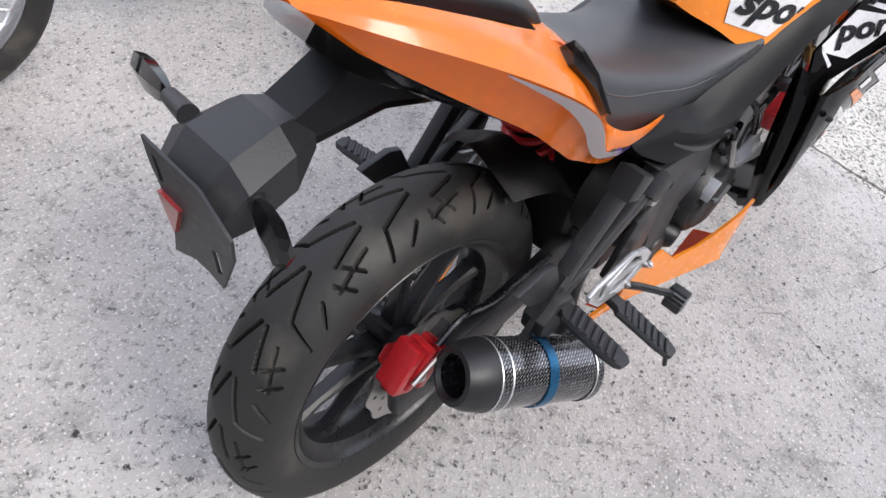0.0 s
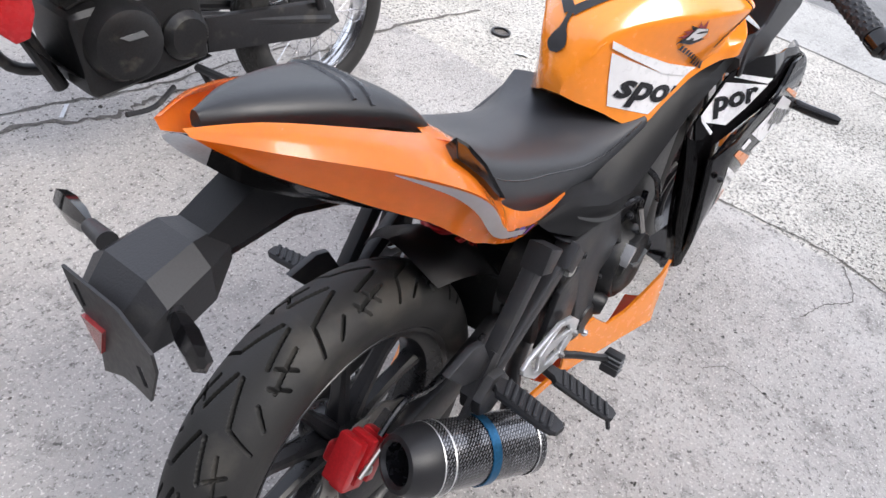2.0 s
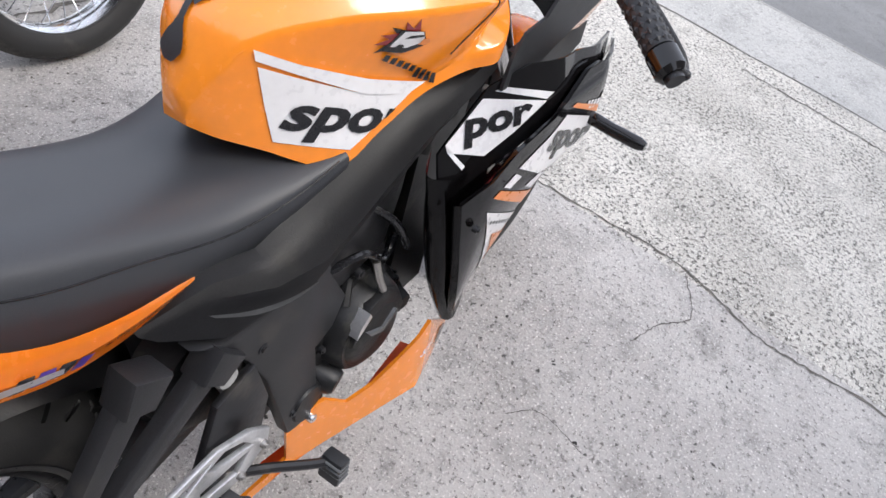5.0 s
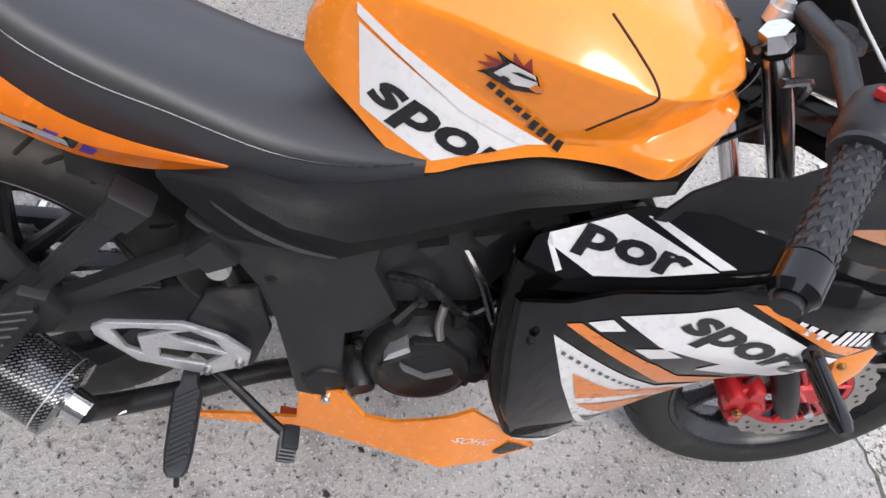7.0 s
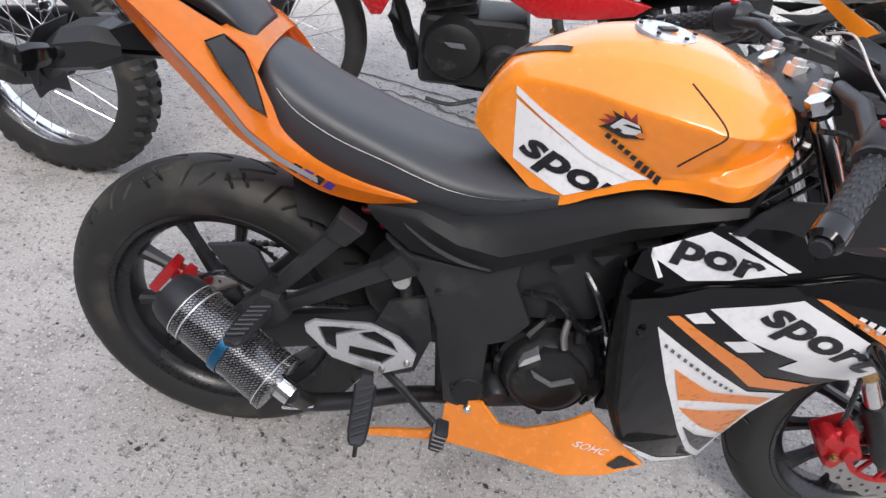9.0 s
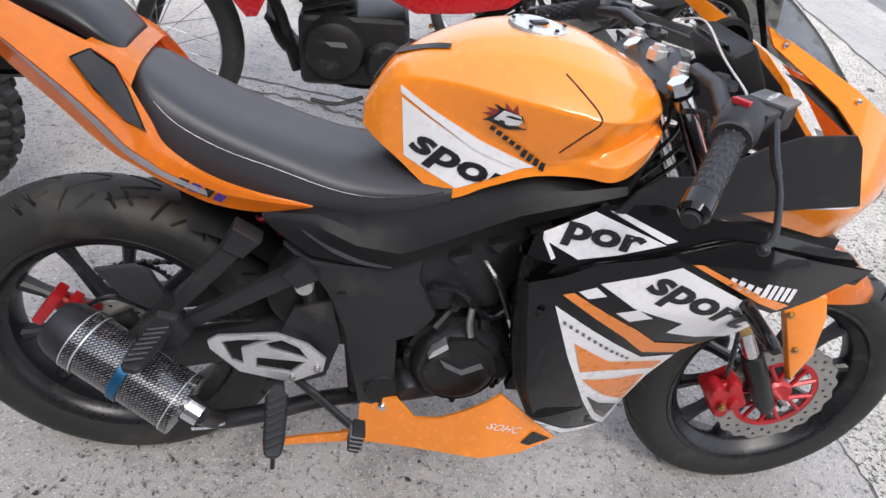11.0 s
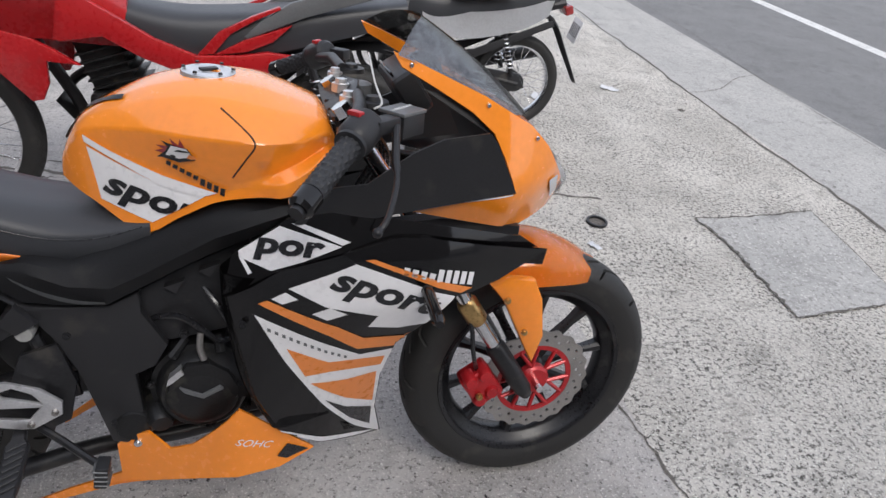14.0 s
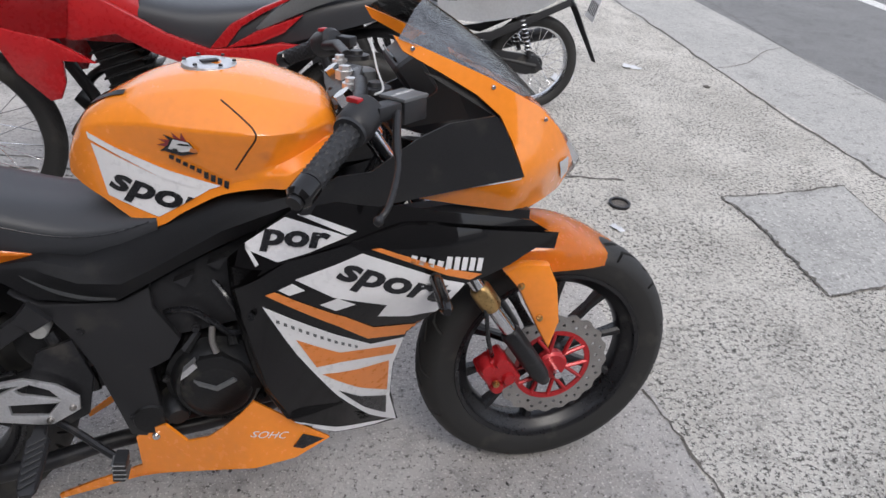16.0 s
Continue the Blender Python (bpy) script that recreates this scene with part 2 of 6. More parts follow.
def add_tube(bm, pts, radius, segs=10, close=True):
    """A tube through points; radius a number or one for each point."""
    pts = [v3(p) for p in pts]
    rs = radius if isinstance(radius, (list, tuple)) else [radius] * len(pts)
    ring_before, up = None, None
    for i, p in enumerate(pts):
        d = (pts[min(i + 1, len(pts) - 1)] - pts[max(i - 1, 0)]).normalized()
        if up is None:
            up = d.orthogonal().normalized()
        up = (up - d * up.dot(d)).normalized()
        side = d.cross(up)
        ring = [bm.verts.new(p + rs[i] * (math.cos(a) * up + math.sin(a) * side)) for a in (2 * math.pi * k / segs for k in range(segs))]
        if ring_before:
            for k in range(segs):
                bm.faces.new((ring_before[k], ring_before[(k + 1) % segs], ring[(k + 1) % segs], ring[k]))
        elif close:
            bm.faces.new(ring[::-1])
        ring_before = ring
    if close:
        bm.faces.new(ring_before)
    return bm


def tube(pts, radius, segs=10):
    return add_tube(bmesh.new(), pts, radius, segs)


def curve_points(pts, n=6):
    """Catmull-Rom through points."""
    pts = [v3(p) for p in pts]
    out = []
    for i in range(len(pts) - 1):
        a, b, c, d = pts[max(i - 1, 0)], pts[i], pts[i + 1], pts[min(i + 2, len(pts) - 1)]
        for k in range(n):
            t = k / n
            out.append(0.5 * (2 * b + (c - a) * t + (2 * a - 5 * b + 4 * c - d) * t * t + (3 * b - a - 3 * c + d) * t ** 3))
    return out + [pts[-1]]


def add_revolve(bm, profile, centre, segs=48, closed=False):
    """Revolves (radius, y) pairs about an axis along y through centre."""
    rings = []
    for k in range(segs):
        a = 2 * math.pi * k / segs
        rings.append([bm.verts.new((centre[0] + r * math.cos(a), centre[1] + y, centre[2] + r * math.sin(a))) for r, y in profile])
    n = len(profile)
    for k in range(segs):
        p, q = rings[k], rings[(k + 1) % segs]
        for j in range(n if closed else n - 1):
            bm.faces.new((p[j], p[(j + 1) % n], q[(j + 1) % n], q[j]))
    return bm


def revolve(profile, centre, segs=48, closed=False):
    return add_revolve(bmesh.new(), profile, centre, segs, closed)


def add_slab(bm, outline, y0, y1, holes=()):
    """A plate standing in the x-z plane between y0 and y1, with holes."""
    loops = [outline, *holes]
    front = []
    for pts in loops:
        vs = [bm.verts.new((x, y0, z)) for x, z in pts]
        back = [bm.verts.new((x, y1, z)) for x, z in pts]
        n = len(vs)
        front.append((vs, back))
        for k in range(n):
            bm.faces.new((vs[k], vs[(k + 1) % n], back[(k + 1) % n], back[k]))
    for side in (0, 1):
        edges = []
        for pair in front:
            vs = pair[side]
            edges += [bm.edges.get((vs[k], vs[(k + 1) % len(vs)])) for k in range(len(vs))]
        bmesh.ops.triangle_fill(bm, use_beauty=True, use_dissolve=False, edges=edges)
    bmesh.ops.recalc_face_normals(bm, faces=bm.faces)
    return bm


def slab(outline, y0, y1, holes=(), bevel=0.0):
    bm = add_slab(bmesh.new(), outline, y0, y1, holes)
    if bevel:
        sharp = [e for e in bm.edges if len(e.link_faces) == 2 and e.calc_face_angle(0) > 1.0 and abs(e.verts[0].co.y - e.verts[1].co.y) < 1e-4]
        bmesh.ops.bevel(bm, geom=sharp, offset=bevel, segments=2, profile=0.5, affect="EDGES")
    return bm


def grid_panel(rows, thick=0.004, n=4, m=4, smooth_rows=True, smooth_cols=True, mirror=False):
    """A shell through a grid of 3D points, with thickness along its normals."""
    def dense(pts, k, soft):
        if soft:
            return curve_points(pts, k)
        out = []
        for a, b in zip(pts, pts[1:]):
            out += [v3(a).lerp(v3(b), t / k) for t in range(k)]
        return out + [v3(pts[-1])]

    lines = [dense(r, n, smooth_rows) for r in rows]
    cols = list(zip(*lines))
    cols = [dense(c, m, smooth_cols) for c in cols]
    bm = bmesh.new()
    vs = [[bm.verts.new((p.x, -p.y if mirror else p.y, p.z)) for p in c] for c in cols]
    for i in range(len(vs) - 1):
        for j in range(len(vs[0]) - 1):
            f = (vs[i][j], vs[i + 1][j], vs[i + 1][j + 1], vs[i][j + 1])
            bm.faces.new(f[::-1] if mirror else f)
    if thick:
        bmesh.ops.solidify(bm, geom=bm.faces[:], thickness=thick)
    return bm


def filled(outline, cell=0.02):
    """A flat sheet in the x-z plane, cut into small cells."""
    bm = bmesh.new()
    vs = [bm.verts.new((x, 0, z)) for x, z in outline]
    f = bm.faces.new(vs)
    for axis in (0, 2):
        lo, hi = min(v.co[axis] for v in bm.verts), max(v.co[axis] for v in bm.verts)
        k = lo + cell
        while k < hi:
            no = Vector((1, 0, 0)) if axis == 0 else Vector((0, 0, 1))
            bmesh.ops.bisect_plane(bm, geom=bm.verts[:] + bm.edges[:] + bm.faces[:], plane_co=no * k, plane_no=no)
            k += cell
    return bm


def sheet(outline, yfun, thick=0.004, cell=0.02, mirror=False, normal_up=False):
    """A panel with this outline in x and z, bent to y = yfun(x, z)."""
    bm = filled(outline, cell)
    for v in bm.verts:
        v.co.y = yfun(v.co.x, v.co.z) * (-1 if mirror else 1)
    bmesh.ops.recalc_face_normals(bm, faces=bm.faces)
    mean = sum((f.normal.y * f.calc_area() for f in bm.faces))
    if (mean > 0) != mirror:
        bmesh.ops.reverse_faces(bm, faces=bm.faces)
    bmesh.ops.solidify(bm, geom=bm.faces[:], thickness=thick)
    return bm


from mathutils.bvhtree import BVHTree


def tree_of(*obs):
    bm = bmesh.new()
    for ob in obs:
        bm.from_mesh(ob.data)
    t = BVHTree.FromBMesh(bm)
    bm.free()
    return t


def lay(bm, tree, lift=0.0015, way=(0, 1, 0)):
    """Lays a flat sheet onto a panel along a direction."""
    way = Vector(way).normalized()
    lost = []
    for v in bm.verts:
        start = Vector((v.co.x, 0, v.co.z)) - way * 1.0
        hit, no, _, _ = tree.ray_cast(start, way)
        if hit is None:
            near, no, _, _ = tree.find_nearest(Vector((v.co.x, -0.3, v.co.z)))
            hit = near
        v.co = hit + (no if no.dot(way) < 0 else -no) * lift
    bmesh.ops.recalc_face_normals(bm, faces=bm.faces)
    return bm


def sticker(name, outline, tree, mat, parent, lift=0.0015, label="", way=(0, 1, 0), cell=0.01):
    return part(name, lay(filled(outline, cell), tree, lift, way), mat, parent, label)


def letters(text, a, b, height, shear=0.2, weight=0.0):
    """A flat sheet of printed letters whose baseline runs from a to b in x and z."""
    cu = bpy.data.curves.new("letters", "FONT")
    cu.body, cu.size, cu.shear, cu.offset, cu.resolution_u = text, 1.0, shear, weight, 3
    ob = bpy.data.objects.new("letters", cu)
    me = ob.to_mesh()
    bm = bmesh.new()
    bm.from_mesh(me)
    ob.to_mesh_clear()
    bpy.data.objects.remove(ob)
    bpy.data.curves.remove(cu)
    lo, hi = min(v.co.x for v in bm.verts), max(v.co.x for v in bm.verts)
    a, b = Vector(a), Vector(b)
    along = (b - a) / (hi - lo)
    up = Vector((-along.y, along.x)).normalized() * height
    for v in bm.verts:
        p = a + along * (v.co.x - lo) + up * v.co.y
        v.co = (p.x, 0, p.y)
    bmesh.ops.triangulate(bm, faces=bm.faces[:])
    bmesh.ops.subdivide_edges(bm, edges=[e for e in bm.edges if e.calc_length() > 0.02], cuts=1)
    return bm


def print_on(name, text, a, b, height, tree, mat, parent, lift=0.003, shear=0.2, weight=0.02, clip=None):
    bm = letters(text, a, b, height, shear, weight)
    if clip:
        p, q = Vector((clip[0][0], 0, clip[0][1])), Vector((clip[1][0], 0, clip[1][1]))
        d = q - p
        no = Vector((-d.z, 0, d.x))
        bmesh.ops.bisect_plane(bm, geom=bm.verts[:] + bm.edges[:] + bm.faces[:], plane_co=p, plane_no=no, clear_outer=True)
    return part(name, lay(bm, tree, lift), mat, parent)


def bolt(parent, at, r=0.007, mat=None, name="bolt"):
    bm = revolve([(0.0, -0.006), (r * 0.5, -0.006), (r * 0.55, -0.003), (r * 0.9, -0.0035), (r, -0.001), (r, 0.004)], at, 12)
    return part(name, bm, mat or CHROME, parent)


# ---- ground ----
def terrain():
    """One sheet to the horizon: forecourt, gutter strip and road side by side along x."""
    xs = [-400, -30, -8, -3, 1.0, 1.74, 3.0, 3.51, 4.33, 6.2, 6.38, 9.5, 40, 400]
    ys = [-400, -40, -8, -2, 0, 1.5, 3, 6, 15, 60, 400]
    bm = bmesh.new()
    vs = [[bm.verts.new((x + (0.02 * math.sin(y) if 3.2 < x < 7 else 0), y, 0)) for y in ys] for x in xs]
    for i in range(len(xs) - 1):
        for j in range(len(ys) - 1):
            f = bm.faces.new((vs[i][j], vs[i + 1][j], vs[i + 1][j + 1], vs[i][j + 1]))
            x = 0.5 * (xs[i] + xs[i + 1])
            f.material_index = 0 if x < 1.7 else 1 if x < 3.51 else 2 if x < 4.33 else 4 if 6.2 < x < 6.38 else 3
    ob = part("ground", bm, [CONCRETE, AGGREGATE, GUTTER, ASPHALT, PAINT])
    return tagged(ob, "worn grey concrete forecourt, gutter strip and asphalt road", "ground", kind="structure")


terrain()
unseen_walls()


def ribbon(name, pts, width, mat, label, z=0.002, seed=1):
    """A ragged strip lying on the ground, such as an open joint or crack full of dirt."""
    rnd = random.Random(seed)
    line = curve_points([(x, y, 0) for x, y in pts], 14)
    bm = bmesh.new()
    before = None
    for i, p in enumerate(line):
        d = (line[min(i + 1, len(line) - 1)] - line[max(i - 1, 0)]).normalized()
        side = Vector((-d.y, d.x, 0))
        w = width * rnd.uniform(0.35, 1.3)
        shift = width * rnd.uniform(-0.7, 0.7)
        pair = [bm.verts.new(p + side * (shift + w * s) + Vector((0, 0, z))) for s in (-0.5, 0.5)]
        if before:
            bm.faces.new((before[0], pair[0], pair[1], before[1]))
        before = pair
    ob = part(name, bm, mat)
    return tagged(ob, label, "crack", kind="structure")


ribbon("gutter_joint", [(3.6, 8), (3.54, 4.3), (3.49, 2.3), (3.52, 1.07), (3.5, -1.5), (3.5, -5)], 0.02, DIRT, "dirt-filled joint between forecourt and gutter", seed=2)
ribbon("gutter_joint", [(4.6, 8), (4.45, 4.5), (4.33, 3.2), (4.31, 1.9), (4.3, -1), (4.3, -5)], 0.006, DIRT, "ragged edge between gutter and asphalt", seed=3)
ribbon("crack", [(3.5, 2.75), (3.8, 2.85), (4.1, 3.1), (4.35, 3.2)], 0.007, DIRT, "crack across the gutter strip", seed=4)
ribbon("crack", [(-0.6, 1.62), (0.14, 1.5), (0.43, 1.41), (0.62, 1.42), (1.1, 1.38), (1.67, 1.39), (2.2, 1.3)], 0.02, DIRT, "broken dirt-filled crack in the concrete", seed=5)
ribbon("crack", [(-0.5, 1.7), (0.2, 1.58), (0.6, 1.5), (1.2, 1.48)], 0.012, DIRT, "hairline crack in the concrete", seed=6)
ribbon("crack", [(1.72, 0.1), (1.756, -0.236), (1.773, -0.52), (1.69, -0.83), (1.72, -1.13), (1.7, -1.8)], 0.009, DIRT, "wandering crack in the concrete", seed=7)
ribbon("crack", [(1.38, -0.52), (1.5, -0.56), (1.6, -0.62), (1.75, -0.55)], 0.004, DIRT, "hairline crack in the concrete", seed=8)
ribbon("crack", [(3.32, -0.29), (3.3, -0.81), (3.29, -1.08), (3.3, -1.9)], 0.012, DIRT, "crack near the gutter", seed=9)
ribbon("crack", [(0.96, -0.38), (1.02, -0.44), (1.0, -0.56)], 0.002, DIRT, "hairline crack in the concrete", seed=10)


def repair_patch():
    """A squarish repair in the concrete with chipped, sunken edges."""
    pts = [(2.578, 1.124), (2.901, 1.136), (3.238, 1.18), (3.184, 0.825), (3.117, 0.478), (2.864, 0.457), (2.591, 0.424), (2.599, 0.663), (2.61, 0.9)]
    bm = bmesh.new()
    f = bm.faces.new([bm.verts.new((x, y, 0.004)) for x, y in pts])
    if f.normal.z < 0:
        f.normal_flip()
    top = part("concrete_patch", bm, GUTTER)
    tagged(top, "smooth pale repair patch in the concrete", "patch", kind="structure")
    ribbon("patch_edge", pts[:3], 0.009, DIRT, "chipped edge of the repair patch", 0.006, 21)
    ribbon("patch_edge", pts[2:5], 0.004, DIRT, "chipped edge of the repair patch", 0.006, 22)
    ribbon("patch_edge", pts[4:7], 0.009, DIRT, "chipped edge of the repair patch", 0.006, 23)
    ribbon("patch_edge", [*pts[6:], pts[0]], 0.013, DIRT, "chipped edge of the repair patch", 0.006, 24)



repair_patch()


def pipe_hole():
    base = empty("drain_pipe", pose(2.09, 1.1, 0), "cut-off rusty pipe stub set in the concrete", "pipe")
    ring = bmesh.new()
    for r0, r1, z0, z1 in ((0.045, 0.045, 0.0, 0.012), (0.045, 0.036, 0.012, 0.012), (0.036, 0.036, 0.012, 0.002)):
        add_lathe(ring, [(r0, z0), (r1, z1)], 24)
    part("rim", ring, DULL, base)
    cap = bmesh.new()
    bmesh.ops.create_circle(cap, cap_ends=True, segments=20, radius=0.036, matrix=Matrix.Translation((0, 0, 0.003)))
    part("fill", cap, DIRT, base, "dirt-filled bore")


def add_lathe(bm, profile, segs=20, at=(0, 0, 0)):
    rings = [[bm.verts.new((at[0] + r * math.cos(2 * math.pi * k / segs), at[1] + r * math.sin(2 * math.pi * k / segs), at[2] + z)) for r, z in profile] for k in range(segs)]
    for k in range(segs):
        p, q = rings[k], rings[(k + 1) % segs]
        for j in range(len(profile) - 1):
            bm.faces.new((p[j], q[j], q[j + 1], p[j + 1]))
    return bm


pipe_hole()


def litter(name, at, size, rot, mat, label, category="litter"):
    bm = bmesh.new()
    bmesh.ops.create_grid(bm, x_segments=5, y_segments=4, size=0.5)
    rnd = random.Random(int(at[0] * 100))
    for v in bm.verts:
        v.co.x *= size[0]
        v.co.y *= size[1]
        v.co.z = size[2] * rnd.random()
    bmesh.ops.solidify(bm, geom=bm.faces[:], thickness=0.001)
    ob = part(name, bm, mat)
    ob.matrix_world = pose(at[0], at[1], 0.003, 0, 0, rot)
    tagged(ob, label, category)


litter("paper_scrap", (0.907, -0.882), (0.045, 0.05, 0.01), 20, PAPER, "crumpled white paper scrap on the concrete")
litter("paper_scrap", (2.909, 2.749), (0.12, 0.05, 0.015), -30, PAPER, "torn white paper on the concrete")
litter("paper_scrap", (2.36, 2.55), (0.10, 0.12, 0.02), 50, PAPER, "white paper beside the parked bike")
litter("cigarette_end", (0.33, 1.50), (0.075, 0.012, 0.004), 50, PAPER, "white stub lying on the concrete")
litter("paper_scrap", (2.0, 0.92), (0.06, 0.03, 0.01), 120, PAPER, "small white scrap on the concrete")
litter("leaf", (3.249, 2.413), (0.04, 0.03, 0.008), 10, DIRT, "dark dry leaf on the concrete", "leaf")


def pebbles():
    """Loose grit and small stones over the forecourt."""
    rnd = random.Random(4)
    verts, faces = [], []
    for k in range(900):
        if k < 260:
            t = rnd.random()
            x, y = -0.5 + 2.4 * t, 1.52 - 0.1 * t + rnd.gauss(0, 0.05)
        else:
            x, y = rnd.uniform(-1.4, 3.4), rnd.uniform(-1.4, 2.6)
        r = rnd.uniform(0.0015, 0.005) * (2.0 if rnd.random() < 0.03 else 1)
        n = len(verts)
        a0 = rnd.random() * 6
        for j in range(5):
            a = a0 + j * 1.2566
            verts.append((x + r * math.cos(a) * rnd.uniform(0.7, 1.2), y + r * math.sin(a) * rnd.uniform(0.7, 1.2), 0.0005))
        verts.append((x, y, r * rnd.uniform(0.5, 0.9)))
        faces += [(n + j, n + (j + 1) % 5, n + 5) for j in range(5)]
    ob = from_arrays("grit", verts, faces, DIRT)
    tagged(ob, "loose dark grit scattered over the concrete", "grit", kind="stuff")


pebbles()


# ---- wheels ----
def tread_rows(kind):
    """Groove lines in units of one pitch (along) and half width (across)."""
    if kind == "rear":
        return [((0.0, 0.06), (0.36, 0.36)), ((0.36, 0.36), (0.46, 0.92)), ((0.50, 0.08), (0.84, 0.30)), ((0.58, 0.42), (0.95, 0.66)), ((0.70, 0.70), (0.80, 0.40)), ((0.86, 0.84), (0.95, 0.52)), ((0.10, 0.56), (0.24, 0.90))]
    return [((0.0, 0.08), (0.5, 0.45)), ((0.5, 0.45), (0.6, 0.9)), ((0.6, 0.12), (0.9, 0.4))]


def tyre(parent, c, radius, width, bead, kind, steps, mat=None):
    """A tyre whose grooves or knobs are cut into its mesh."""
    a, b = width / 2, width * 0.40
    across = {"rear": 92, "front": 64}.get(kind, 40)
    phis = np.linspace(-1.45, 1.45, across)
    th = np.linspace(0, 2 * math.pi, steps, endpoint=False)
    T, P = np.meshgrid(th, phis, indexing="ij")
    y = a * np.sin(P)
    r = radius - b + b * np.cos(P)
    if kind in ("rear", "front"):
        count = 12 if kind == "rear" else 15
        pitch = 2 * math.pi * radius / count
        depth = np.zeros_like(T)
        for sign in (-1, 1):
            u = ((T / (2 * math.pi) * count + (0.5 if sign > 0 else 0)) % 1.0)
            s = sign * P / 1.2
            for (u0, s0), (u1, s1) in tread_rows(kind):
                for wrap in (-1, 0, 1):
                    px, py = (u + wrap - u0) * pitch, (s - s0) * width * 0.6
                    dx, dy = (u1 - u0) * pitch, (s1 - s0) * width * 0.6
                    k = np.clip((px * dx + py * dy) / (dx * dx + dy * dy), 0, 1)
                    d = np.hypot(px - k * dx, py - k * dy)
                    depth = np.maximum(depth, np.clip(1.7 - d / 0.0017, 0, 1))
        r = r - 0.011 * depth * (np.abs(P) < 1.3)
    elif kind == "knobby":
        u = (T / (2 * math.pi) * 38) % 1.0
        s = np.abs(P)
        block = ((u < 0.55) & (s < 0.35)) | ((((u + 0.5) % 1) < 0.55) & (s > 0.5) & (s < 1.15))
        r = r + np.where(block, 0.012, 0.0)
    elif kind == "road":
        u = (T / (2 * math.pi) * 60 + np.abs(P) * 1.5) % 1.0
        r = r - 0.004 * ((u < 0.2) & (np.abs(P) > 0.25) & (np.abs(P) < 1.1)) - 0.004 * (np.abs(np.abs(P) - 0.12) < 0.05)
    side = [(radius - b - (radius - b - bead) * t, a * (0.995 - 0.22 * t * t)) for t in (0.3, 0.65, 1.0)]
    cols = [np.column_stack((r[:, 0] * 0 + q, r[:, 0] * 0 - w)) for q, w in side[::-1]]
    cols += [np.column_stack((r[:, j], y[:, j])) for j in range(across)]
    cols += [np.column_stack((r[:, 0] * 0 + q, r[:, 0] * 0 + w)) for q, w in side]
    cols.append(np.column_stack((r[:, 0] * 0 + bead - 0.012, r[:, 0] * 0)))
    m = len(cols)
    pts = np.empty((steps, m, 3))
    for j, q in enumerate(cols):
        pts[:, j, 0] = c[0] + q[:, 0] * np.cos(th)
        pts[:, j, 1] = c[1] + q[:, 1]
        pts[:, j, 2] = c[2] + q[:, 0] * np.sin(th)
    idx = np.arange(steps * m).reshape(steps, m)
    nxt = np.roll(idx, -1, axis=0)
    right = np.roll(idx, -1, axis=1)
    both = np.roll(nxt, -1, axis=1)
    faces = np.stack((idx, right, both, nxt), -1).reshape(-1, 4)
    return from_arrays("tyre", pts.reshape(-1, 3).tolist(), faces.tolist(), mat or RUBBER, parent, angle=30)


def disc(parent, c, r_out, r_in, y, waves, holes, mat, name="brake_disc", label=""):
    n = 96
    outer = [((r_out + (0.0035 * math.cos(waves * a) if waves else 0)) * math.cos(a) + c[0], (r_out + (0.0035 * math.cos(waves * a) if waves else 0)) * math.sin(a) + c[2]) for a in (2 * math.pi * k / n for k in range(n))]
    cut = [[(c[0] + r_in * math.cos(2 * math.pi * k / 40), c[2] + r_in * math.sin(2 * math.pi * k / 40)) for k in range(40)]]
    for k in range(holes):
        a = 2 * math.pi * k / holes
        rr = r_in + (r_out - r_in) * (0.35 if k % 2 else 0.68)
        hx, hz = c[0] + rr * math.cos(a), c[2] + rr * math.sin(a)
        cut.append([(hx + 0.0042 * math.cos(2 * math.pi * j / 8), hz + 0.0042 * math.sin(2 * math.pi * j / 8)) for j in range(8)])
    return part(name, slab(outer, y - 0.002, y + 0.002, cut), mat, parent, label)


